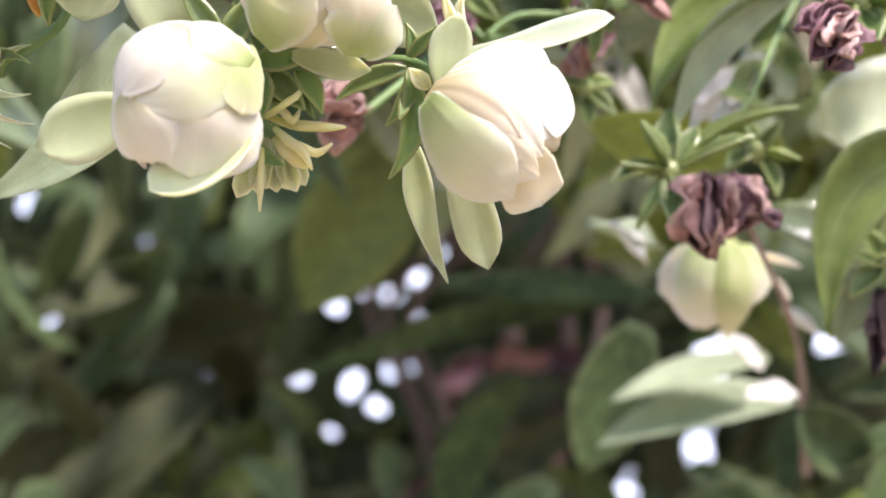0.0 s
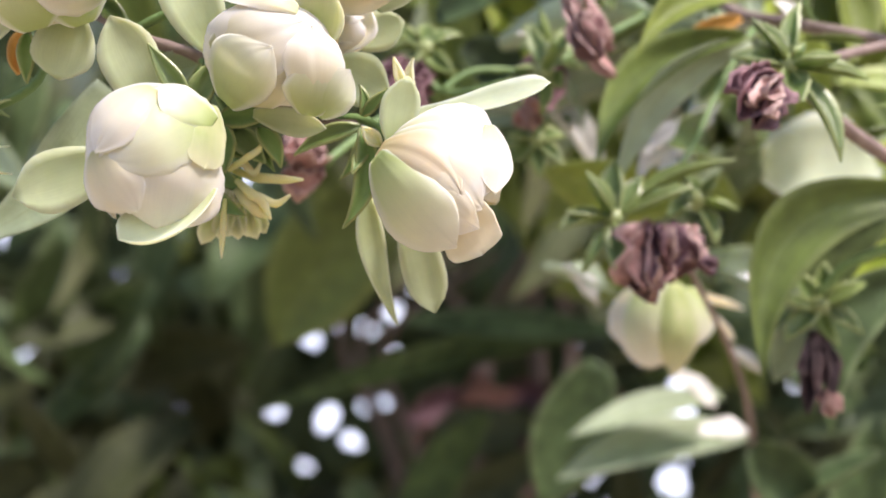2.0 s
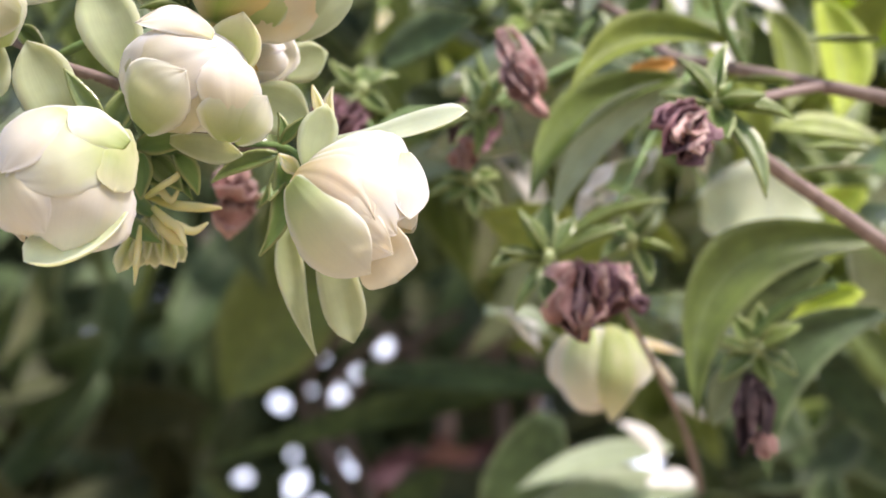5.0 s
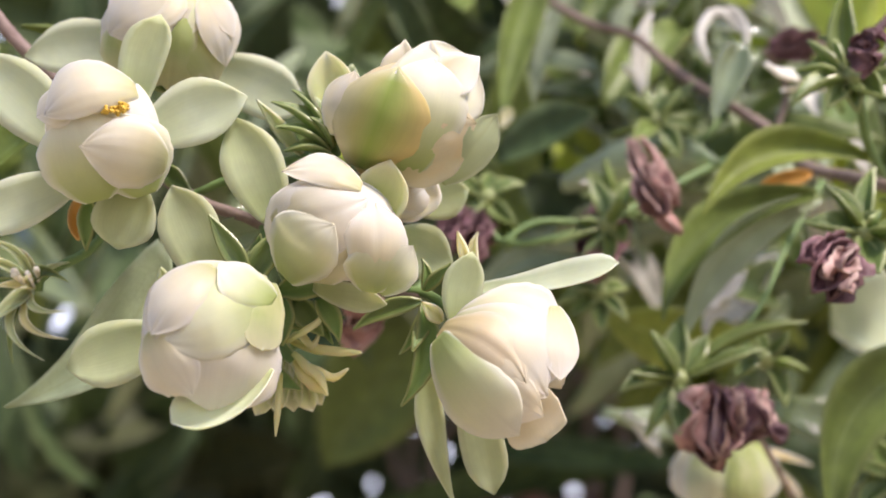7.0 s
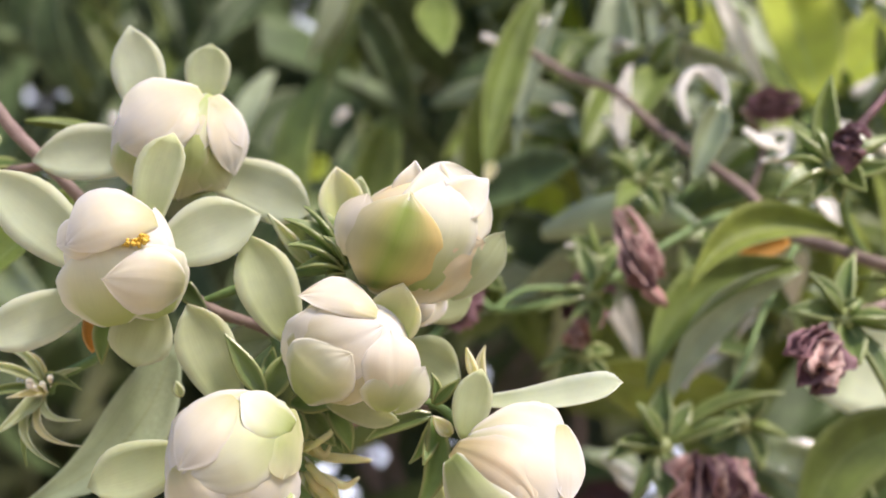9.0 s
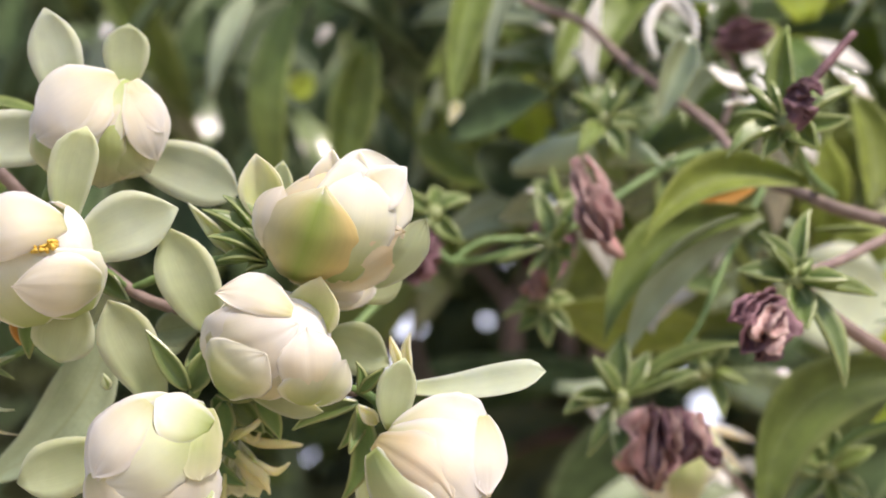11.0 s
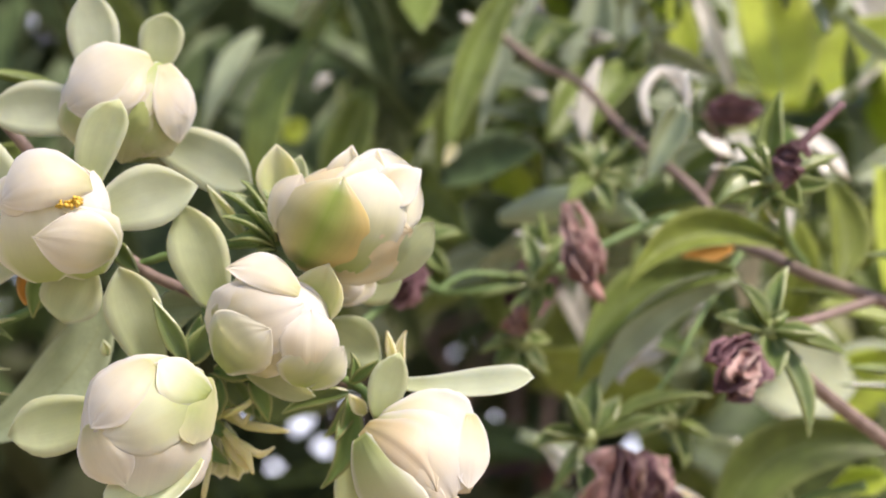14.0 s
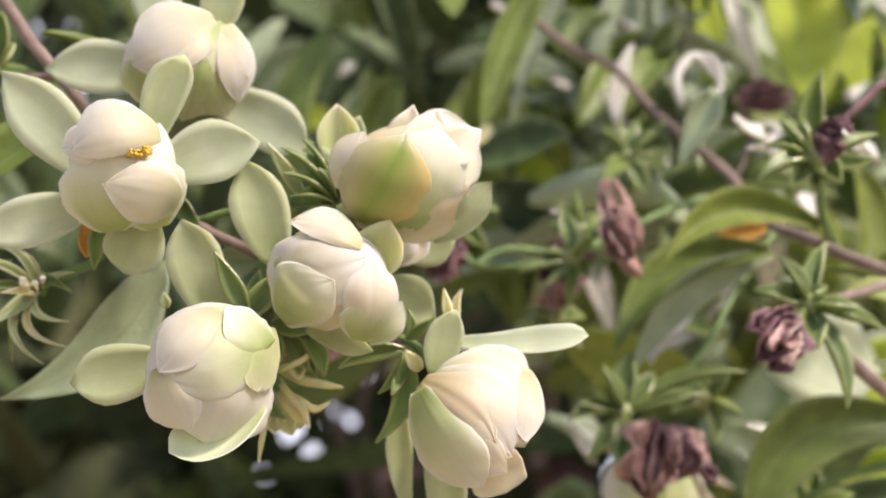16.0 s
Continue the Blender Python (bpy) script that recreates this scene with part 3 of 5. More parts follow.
sepal(C, (-0.0221, 0.1309, 1.5457), (-0.0188, 0.1323, 1.5418), 0.00293, BRACT)
sepal(C, (-0.0229, 0.1292, 1.5451), (-0.0231, 0.1310, 1.5402), 0.00267)
sepal(C, (-0.0247, 0.1317, 1.5460), (-0.0208, 0.1329, 1.5428), 0.00320)
sepal(C, (-0.0321, 0.1335, 1.5543), (-0.0258, 0.1322, 1.5552), 0.00425, PALE_LEAF)

# the goblet flower
F = flower("cream goblet flower flushed with green and gold", (-0.00971, 0.12239, 1.56388), (-0.00106, 0.12224, 1.56549), 0.00819, 0.00680, GOLD_CREAM, closed=140)
lap(F, (-0.01283, 0.12326, 1.56174), (-0.00179, 0.12026, 1.56916), 0.01008, FLUSHED, 0.00, 0.62, 5.0, side=0.00, dome=0.03, lip=0.04, seed=1)
lap(F, (-0.00560, 0.12603, 1.55753), (0.00075, 0.12301, 1.56427), 0.00466, OUTER, 0.00, 0.55, 2.4, side=0.05, dome=0.06, lip=0.05, seed=2)
lap(F, (-0.01510, 0.12432, 1.55937), (-0.00172, 0.12339, 1.56317), 0.00976, GOLD_CREAM, 0.10, 0.55, 3.0, side=0.00, dome=0.05, lip=0.03, seed=3)
lap(F, (-0.00920, 0.12530, 1.55839), (-0.00618, 0.11983, 1.56931), 0.00913, FLUSHED, 0.20, 0.55, 3.0, side=0.02, dome=0.05, lip=0.05, seed=4)
lap(F, (-0.01704, 0.12291, 1.56176), (-0.01472, 0.11986, 1.56796), 0.00504, CREAM, 0.18, 0.50, 2.6, side=0.00, dome=0.05, lip=0.06, seed=5)
lap(F, (-0.01432, 0.12474, 1.55868), (-0.01008, 0.12007, 1.56827), 0.01083, RIDGED, 0.34, 0.50, 2.2, side=0.03, dome=0.06, lip=0.02, seed=6)
petal(F, (-0.0103, 0.1193, 1.5657), (-0.0092, 0.1179, 1.5709), 0.00440, FACE, CREAM, cup=0.2, full=0.4, point=1.4, side=0.04, wave=0.04)
petal(F, (-0.0070, 0.1184, 1.5656), (-0.0063, 0.1179, 1.5707), 0.00400, FACE, CREAM, cup=0.2, full=0.4, point=1.6, wave=0.05)
petal(F, (-0.0062, 0.1180, 1.5639), (-0.0011, 0.1178, 1.5685), 0.00493, FACE, CREAM, cup=0.15, full=0.5, point=1.8, wave=0.04)
petal(F, (-0.0172, 0.1240, 1.5646), (-0.0184, 0.1213, 1.5719), 0.00519, FACE, GREEN_CREAM, cup=0.3, full=0.5, point=1.9)
petal(F, (-0.0169, 0.1262, 1.5664), (-0.0157, 0.1241, 1.5720), 0.00344, FACE, OUTER, cup=0.15, full=0.5, point=1.9)
for i, (b0, t0, w0) in enumerate((
        ((-0.0177, 0.1250, 1.5617), (-0.0221, 0.1220, 1.5674), 0.00293), ((-0.0177, 0.1244, 1.5609), (-0.0243, 0.1217, 1.5657), 0.00267),
        ((-0.0176, 0.1236, 1.5603), (-0.0237, 0.1219, 1.5626), 0.00227), ((-0.0175, 0.1237, 1.5600), (-0.0227, 0.1228, 1.5600), 0.00227),
        ((-0.0172, 0.1227, 1.5603), (-0.0197, 0.1207, 1.5631), 0.00200), ((-0.0173, 0.1238, 1.5597), (-0.0198, 0.1241, 1.5590), 0.00200))):
    sepal(F, b0, t0, w0, BRACT, (0.3, -0.7, 0.6), arch=0.12, cup=0.5)
sepal(F, (-0.0213, 0.1261, 1.5614), (-0.0263, 0.1231, 1.5669), 0.00173, OUTER)

# the flower tucked behind
G = flower("small cream flower half hidden behind the others", (-0.0097, 0.1336, 1.5594), (-0.0059, 0.1334, 1.5597), 0.00312, 0.00326, CREAM)
petal(G, (-0.0110, 0.1335, 1.5569), (-0.0067, 0.1318, 1.5615), 0.00595, FACE, CREAM, cup=0.3, full=0.6, point=2.4)
petal(G, (-0.0100, 0.1346, 1.5591), (-0.0026, 0.1340, 1.5607), 0.00496, FACE, OUTER, cup=0.10, full=0.6, point=2.4, side=0.06)
bunch(G, ((-0.0105, 0.1293, 1.5554), (-0.0113, 0.1273, 1.5554)), 0.00012, POLLEN, "stamen", 3, 6, 0.0008)

# the open flower with golden stamens
A = flower("open cream flower showing golden stamens between cupped petals", (-0.04135, 0.11801, 1.56001), (-0.04132, 0.11507, 1.56581), 0.00751, 0.00675, CREAM, closed=140)
lap(A, (-0.03734, 0.12220, 1.55454), (-0.04008, 0.11762, 1.56166), 0.00891, FLUSHED, 0.04, 0.50, 2.6, side=0.00, dome=0.04, lip=0.00, seed=1)
lap(A, (-0.04210, 0.12115, 1.55332), (-0.04421, 0.11634, 1.56133), 0.00968, FLUSHED, 0.10, 0.50, 2.8, side=0.00, dome=0.05, lip=0.02, seed=2)
lap(A, (-0.04393, 0.11596, 1.56227), (-0.04771, 0.11557, 1.56042), 0.00420, CREAM, 0.22, 0.50, 2.4, side=0.00, dome=0.05, lip=0.05, seed=3)
lap(A, (-0.03520, 0.12122, 1.55793), (-0.04356, 0.11819, 1.55813), 0.00751, CREAM, 0.40, 0.45, 1.9, side=0.02, dome=0.12, lip=0.12, seed=4)
lap(A, (-0.03808, 0.11707, 1.56412), (-0.04686, 0.11578, 1.56060), 0.00611, CREAM, 0.46, 0.50, 2.8, side=0.18, dome=0.16, lip=0.10, seed=5)
bunch(A, ((-0.03992, 0.11165, 1.55963), (-0.03897, 0.11104, 1.55871)), 0.00012, POLLEN, "stamen", 1, 20, 0.00045)
bunch(A, ((-0.03914, 0.11179, 1.55991), (-0.03820, 0.11128, 1.55877)), 0.00012, POLLEN, "stamen", 2, 20, 0.00045)
bunch(A, ((-0.03835, 0.11200, 1.56002), (-0.03731, 0.11147, 1.55901)), 0.00012, POLLEN, "stamen", 3, 20, 0.00045)
petal(A, (-0.0453, 0.1218, 1.5601), (-0.0572, 0.1180, 1.5704), 0.00746, FACE, PALE_OUTER, cup=0.10, full=0.55, point=2.0, wave=0.02)
petal(A, (-0.0453, 0.1230, 1.5569), (-0.0584, 0.1246, 1.5523), 0.00613, FACE, PALE_OUTER, cup=0.10, full=0.55, point=2.2)
petal(A, (-0.0381, 0.1214, 1.5612), (-0.0266, 0.1199, 1.5653), 0.00746, FACE, PALE_OUTER, cup=0.11, full=0.55, point=2.0, side=-0.04)
petal(A, (-0.0387, 0.1222, 1.5563), (-0.0406, 0.1248, 1.5493), 0.00720, FACE, OUTER, cup=0.12, full=0.6, point=2.6)
petal(A, (-0.0392, 0.1205, 1.5637), (-0.0363, 0.1167, 1.5741), 0.00533, FACE, OUTER, cup=0.15, full=0.65, point=2.8, side=-0.05)
sepal(A, (-0.0447, 0.1253, 1.5557), (-0.0450, 0.1273, 1.5503), 0.00213)
sepal(A, (-0.04631, 0.12800, 1.55764), (-0.04655, 0.12850, 1.55220), 0.00260, ORANGE, point=3.0)
sepal(A, (-0.0369, 0.1257, 1.5597), (-0.0331, 0.1252, 1.5561), 0.00227, BRACT)

# the upper flower
E = flower("cream globe flower with broad drooping outer petals", (-0.03782, 0.12533, 1.57716), (-0.03684, 0.12915, 1.57144), 0.00674, 0.00740, CREAM, closed=150)
lap(E, (-0.03767, 0.12833, 1.57235), (-0.03882, 0.12170, 1.58256), 0.01488, CREAM, 0.00, 0.50, 3.0, side=0.00, dome=0.03, lip=0.00, seed=1)
lap(E, (-0.04180, 0.12366, 1.57792), (-0.04340, 0.12652, 1.57250), 0.00595, GREEN_CREAM, 0.02, 0.50, 2.6, side=0.00, dome=0.04, lip=0.00, seed=2)
lap(E, (-0.03634, 0.12506, 1.57832), (-0.03273, 0.12937, 1.57310), 0.00628, GREEN_CREAM, 0.02, 0.50, 2.6, side=0.00, dome=0.04, lip=0.00, seed=3)
lap(E, (-0.03649, 0.12377, 1.58035), (-0.03814, 0.12858, 1.57173), 0.00555, GREEN_CREAM, 0.12, 0.60, 3.0, side=0.00, dome=0.06, lip=0.03, seed=4)
lap(E, (-0.03376, 0.12320, 1.58261), (-0.03674, 0.12598, 1.57664), 0.00463, FLUSHED, 0.16, 0.50, 2.2, side=0.08, dome=0.06, lip=0.05, seed=5)
lap(E, (-0.03474, 0.12302, 1.58243), (-0.04422, 0.12384, 1.57644), 0.00912, CREAM, 0.24, 0.50, 2.6, side=0.04, dome=0.08, lip=0.05, seed=6)
lap(E, (-0.03596, 0.12265, 1.58242), (-0.04071, 0.12421, 1.57756), 0.00502, CREAM, 0.32, 0.50, 2.2, side=-0.05, dome=0.05, lip=0.08, seed=7)
lap(E, (-0.03359, 0.12324, 1.58263), (-0.03163, 0.12865, 1.57480), 0.00516, CREAM, 0.30, 0.50, 2.0, side=-0.03, dome=0.06, lip=0.12, seed=8)
lap(E, (-0.03400, 0.12359, 1.58186), (-0.03070, 0.12709, 1.57779), 0.00291, CREAM, 0.38, 0.50, 2.2, side=-0.08, dome=0.06, lip=0.12, seed=9)
petal(E, (-0.0409, 0.1274, 1.5763), (-0.0558, 0.1274, 1.5762), 0.00694, FACE, PALE_OUTER, cup=0.12, full=0.55, point=2.2, side=0.06)
petal(E, (-0.0351, 0.1288, 1.5751), (-0.0224, 0.1322, 1.5709), 0.00721, FACE, PALE_OUTER, cup=0.10, full=0.6, point=2.6, side=-0.04)
petal(E, (-0.0412, 0.1249, 1.5800), (-0.0438, 0.1212, 1.5911), 0.00650, FACE, PALE_OUTER, cup=0.12, full=0.55, point=2.0)
petal(E, (-0.0348, 0.1250, 1.5820), (-0.0341, 0.1226, 1.5893), 0.00560, FACE, OUTER, cup=0.12, full=0.6, point=2.6)
sepal(E, (-0.0410, 0.1301, 1.5741), (-0.0341, 0.1296, 1.5729), 0.00312)

# the branch that carries them
branch = thing("flowering_branch", "slender mauve-brown twig with green stalks, carrying cream flowers", "branch")
stalk(branch, [(-0.0707, 0.1301, 1.5952), (-0.0641, 0.1310, 1.5873), (-0.0596, 0.1320, 1.5820), (-0.0552, 0.1326, 1.5777), (-0.0450, 0.1344, 1.5674), (-0.0350, 0.1317, 1.5592), (-0.0309, 0.1315, 1.5571), (-0.0265, 0.1321, 1.5555), (-0.0204, 0.1328, 1.5508), (-0.0131, 0.1322, 1.5473), (-0.0080, 0.1308, 1.5459)],
      [0.0010, 0.0009, 0.0009, 0.0008, 0.0008, 0.0007, 0.0007, 0.0007, 0.0006, 0.0005, 0.0004], TWIG)
# out of sight it bends down to the ground
far = Vector((-0.0707, 0.1301, 1.5952))
stalk(branch, [far, far + Vector((-0.06, 0.03, 0.01)), Vector((-0.30, 0.32, 1.25)), Vector((-0.36, 0.38, 0.6)), Vector((-0.35, 0.40, -0.02))], [0.0010, 0.0015, 0.004, 0.007, 0.010], TWIG)
for line in (((-0.0350, 0.1317, 1.5592), (-0.0312, 0.1304, 1.5602), (-0.0263, 0.1290, 1.5613), (-0.0171, 0.1252, 1.5613)), ((-0.0358, 0.1315, 1.5596), (-0.0370, 0.1274, 1.5604), (-0.0400, 0.1216, 1.5606)),
             ((-0.0265, 0.1321, 1.5555), (-0.0250, 0.1302, 1.5502), (-0.0260, 0.1271, 1.5456)), ((-0.0219, 0.1324, 1.5520), (-0.0199, 0.1288, 1.5488), (-0.0185, 0.1257, 1.5493)),
             ((-0.0131, 0.1322, 1.5473), (-0.0075, 0.1307, 1.5461), (-0.0046, 0.1298, 1.5435)), ((-0.0477, 0.1345, 1.5700), (-0.0437, 0.1292, 1.5738), (-0.0392, 0.1252, 1.5769)),
             ((-0.0190, 0.1330, 1.5502), (-0.0138, 0.1336, 1.5539), (-0.0105, 0.1339, 1.5583)), ((-0.0435, 0.1349, 1.5662), (-0.0466, 0.1351, 1.5551), (-0.0524, 0.1355, 1.5513), (-0.0538, 0.1370, 1.5500)),
             ((-0.0246, 0.1327, 1.5511), (-0.0231, 0.1358, 1.5478), (-0.0232, 0.1395, 1.5430))):
    stalk(branch, list(line), [0.0005, 0.00055, 0.0006, 0.0007][:len(line)], GREEN_STEM, "stalk")
petal(branch, (-0.0401, 0.1402, 1.5568), (-0.0582, 0.1435, 1.5374), 0.00850, FACE, PALE_LEAF, "leaf", cup=0.2, full=0.38, point=1.4, side=-0.15, wave=0.03, nu=18)
petal(branch, (-0.0521, 0.1354, 1.5754), (-0.0682, 0.1385, 1.5617), 0.00742, (0.2, -0.9, 0.4), LEAF, "leaf", cup=0.3, full=0.55, point=1.8, side=0.04)
petal(branch, (-0.0597, 0.1338, 1.5849), (-0.0476, 0.1363, 1.5833), 0.00435, (0.0, -0.6, 0.8), LEAF, "leaf", cup=0.3, full=0.45, point=1.8, side=-0.10)
petal(branch, (-0.0469, 0.1360, 1.5554), (-0.0480, 0.1348, 1.5586), 0.00212, FACE, BRACT, "leaf", cup=0.3)
petal(branch, (-0.0277, 0.1343, 1.5573), (-0.0328, 0.1364, 1.5515), 0.00354, FACE, PALE_LEAF, "leaf", cup=0.3)

# spent calyxes with curled bracts
CAL = "spent calyxes with curled bracts"
spent = thing("spent_calyx", "spent calyx with thin curled pale-green bracts", "calyx", CAL)
for i, (tip, w0, sd) in enumerate((((-0.0643, 0.1338, 1.5509), 15, 0.2), ((-0.0643, 0.1359, 1.5477), 14, 0.1), ((-0.0611, 0.1352, 1.5549), 14, 0.25), ((-0.0576, 0.1361, 1.5550), 16, 0.2),
        ((-0.0494, 0.1343, 1.5521), 14, -0.1), ((-0.0486, 0.1326, 1.5489), 22, -0.2), ((-0.0484, 0.1329, 1.5454), 14, 0.2), ((-0.0485, 0.1348, 1.5427), 15, 0.28), ((-0.0515, 0.1365, 1.5407), 15, 0.3),
        ((-0.0559, 0.1383, 1.5411), 13, 0.1), ((-0.0595, 0.1353, 1.5441), 24, -0.05), ((-0.0564, 0.1302, 1.5474), 20, 0.0))):
    petal(spent, (-0.0541, 0.1368, 1.5503), tip, w0 * 0.000080, FACE, (OUTER, BRACT, OUTER, YELLOW)[i % 4], "bract", cup=0.5, full=0.3, point=1.4, side=sd, arch=0.12, nu=10, nv=4)
bunch(spent, ((-0.0543, 0.1370, 1.5500), (-0.0533, 0.1313, 1.5496)), 0.0002, CREAM, "stamen", 4, 7, 0.0012)
spent = thing("spent_calyx", "spent calyx with yellow fleshy bracts hanging", "calyx", CAL)


def finger(f, line, radius, mat):
    """A fleshy bract, thick in the middle."""
    bm = bmesh.new()
    tube(bm, line, [radius * 0.6, radius * 1.1, radius, radius * 0.25], 8, 4)
    uv = bm.loops.layers.uv.verify()
    low, d = Vector(line[0]), Vector(line[-1]) - Vector(line[0])
    for face in bm.faces:
        for loop in face.loops:
            loop[uv].uv = ((loop.vert.co - low).dot(d) / d.length_squared, 0.3)
    return part("bract", bm, mat, f)


for line, thick in (
        (((-0.02300, 0.13450, 1.54216), (-0.01987, 0.13450, 1.54104), (-0.01698, 0.13450, 1.54074), (-0.01469, 0.13450, 1.54058)), 0.0009),
        (((-0.02173, 0.13390, 1.53938), (-0.01966, 0.13390, 1.53837), (-0.01773, 0.13390, 1.53750), (-0.01607, 0.13390, 1.53853)), 0.0008),
        (((-0.02213, 0.13330, 1.53918), (-0.02093, 0.13330, 1.53785), (-0.01974, 0.13330, 1.53654), (-0.01857, 0.13330, 1.53562)), 0.0013),
        (((-0.02310, 0.13270, 1.54124), (-0.02157, 0.13270, 1.54215), (-0.02011, 0.13270, 1.54080), (-0.01929, 0.13270, 1.54226)), 0.0007),
        (((-0.02198, 0.13210, 1.53975), (-0.02033, 0.13210, 1.53809), (-0.01897, 0.13210, 1.53691), (-0.01801, 0.13210, 1.53485)), 0.0009),
        (((-0.02311, 0.13150, 1.53727), (-0.02320, 0.13150, 1.53471), (-0.02325, 0.13150, 1.53250), (-0.02330, 0.13150, 1.53019)), 0.0006),
        (((-0.02217, 0.13090, 1.54097), (-0.02066, 0.13090, 1.54194), (-0.01933, 0.13090, 1.54292), (-0.01840, 0.13090, 1.54458)), 0.0006)):
    finger(spent, list(line), thick * 0.62, YELLOW)
root = Vector((-0.02305, 0.13750, 1.54167))
for tip in ((-0.02707, 0.13850, 1.53462), (-0.02617, 0.13950, 1.53578), (-0.02491, 0.13850, 1.53506), (-0.02402, 0.13950, 1.53589), (-0.02271, 0.13850, 1.53504), (-0.02180, 0.13950, 1.53574), (-0.02052, 0.13850, 1.53502), (-0.01968, 0.13950, 1.53612)):
    petal(spent, root, tip, 0.0024, FACE, GREEN_CREAM, "bract", cup=0.5, full=0.75, point=3.0, nu=10, nv=4)
for low, tip, wide in (((-0.02510, 0.13450, 1.54300), (-0.02087, 0.13350, 1.53858), 0.0019), ((-0.02553, 0.13450, 1.53963), (-0.02105, 0.13350, 1.53597), 0.0022), ((-0.02418, 0.13450, 1.54923), (-0.01683, 0.13350, 1.54836), 0.0028), ((-0.02210, 0.13450, 1.54710), (-0.01725, 0.13350, 1.54253), 0.0019), ((-0.02017, 0.13450, 1.54742), (-0.01783, 0.13350, 1.54120), 0.0017)):
    petal(spent, low, tip, wide, FACE, SEPAL, "bract", cup=0.4, full=0.45, point=1.6, side=0.05, arch=0.08, nu=10, nv=4)

# ---- the shrub behind: branches, young fruits with leafy bracts, withered flowers ----
FRUITS = "leafy young fruits on the shrub"
WITHERED = "withered flowers on the shrub"


def crumple(parent, a, b, width, mat, seed=0, count=8, name="petal", neck=0.3):
    """Dried petals that hang folded over one another from a to b; neck: how narrow they stand at a."""
    a, b = Vector(a), Vector(b)
    d = b - a
    r = random.Random(seed)
    side = d.cross(FACE).normalized()
    for i in range(count):
        k = (i + 0.5) / count * 2 - 1
        turn = Vector([r.uniform(-1, 1) for _ in range(3)]) * d.length * 0.20
        base = a + side * k * width * 0.5 * neck + FACE * width * 0.10 * r.uniform(-1, 1)
        tip = b + side * k * width * 0.42 + turn - d * r.uniform(0, 0.22) + FACE * width * 0.22 * (1 - k * k)
        up = (FACE + side * k * 1.1 + Vector([r.uniform(-0.9, 0.9) for _ in range(3)])).normalized()
        petal(parent, base, tip, width * r.uniform(0.36, 0.75), up, mat, name, arch=r.uniform(0.02, 0.14), cup=r.uniform(0.3, 0.9), full=0.62, point=3.2,
              wave=0.07, curl=r.uniform(-0.12, 0.22), side=r.uniform(-0.10, 0.10), ruffle=0.34, nu=14, nv=8, seed=seed * 31 + i, thick=0.0002)


def fruit(label, heart, tips, size=0.0018, mat=None, width=0.0028, seed=0):
    """A small green fruit with leafy bracts that stand away from it."""
    f = thing("young_fruit", label, "fruit", FRUITS)
    heart = Vector(heart)
    r = random.Random(seed)
    bm = bmesh.new()
    bmesh.ops.create_icosphere(bm, subdivisions=2, radius=size)
    for v in bm.verts:
        v.co *= 1 + 0.12 * noise.noise(v.co * 900 + heart * 50)
        v.co += heart
    part("fruit_body", bm, BRACT, f)
    for i, tip in enumerate(tips):
        tip = Vector(tip)
        up = (FACE * 0.6 + UP * 0.8 + Vector([r.uniform(-0.4, 0.4) for _ in range(3)])).normalized()
        petal(f, heart + (tip - heart) * 0.08, heart + (tip - heart) * r.uniform(0.75, 1.05), width * r.uniform(0.75, 1.3), up, mat or (LEAF if i % 4 == 2 else BRACT), "bract", arch=r.uniform(-0.02, 0.10), cup=0.45, full=0.42, point=1.6,
              curl=r.uniform(-0.12, 0.12), side=r.uniform(-0.10, 0.10), nu=8, nv=6, seed=i, thick=0.0006)
    return f


def round_tips(heart, radius, count, seed, squash=0.6):
    r = random.Random(seed)
    heart = Vector(heart)
    out = []
    for i in range(count):
        a = 2 * math.pi * (i + r.uniform(-0.25, 0.25)) / count
        k = radius * r.uniform(0.8, 1.15)
        out.append(heart + Vector((math.cos(a), 0, math.sin(a))) * k + FACE * radius * r.uniform(-0.2, squash))
    return out


shrub = thing("leafy_branch", "mauve-brown branches of the shrub with long green leaves", "branch")
stalk(shrub, [(0.0090, 0.1956, 1.6337), (0.0180, 0.1938, 1.6254), (0.0259, 0.1917, 1.6208), (0.0348, 0.1898, 1.6100), (0.0460, 0.1848, 1.5974), (0.0496, 0.1790, 1.5872), (0.0560, 0.1749, 1.5826), (0.0619, 0.1692, 1.5772), (0.0770, 0.1673, 1.5719), (0.0941, 0.1673, 1.5665)], [0.0007, 0.0008, 0.0008, 0.0009, 0.0009, 0.0009, 0.0010, 0.0010, 0.0011, 0.0013], TWIG)
stalk(shrub, [(0.0491, 0.1532, 1.5633), (0.0554, 0.1596, 1.5589), (0.0692, 0.1669, 1.5519), (0.0895, 0.1766, 1.5411)], [0.0007, 0.0010, 0.0011, 0.0013], TWIG)
stalk(shrub, [(0.0499, 0.1539, 1.5640), (0.0578, 0.1593, 1.5676), (0.0696, 0.1675, 1.5740)], [0.0006, 0.0007, 0.0008], TWIG)
stalk(shrub, [(0.0489, 0.1468, 1.5815), (0.0545, 0.1624, 1.5814), (0.0630, 0.1800, 1.5832)], [0.0006, 0.0007, 0.0008], GREEN_STEM, "stalk")
stalk(shrub, [(0.0283, 0.1870, 1.5994), (0.0333, 0.1915, 1.5969), (0.0419, 0.1931, 1.6053)], [0.0005, 0.0006, 0.0007], GREEN_STEM, "stalk")
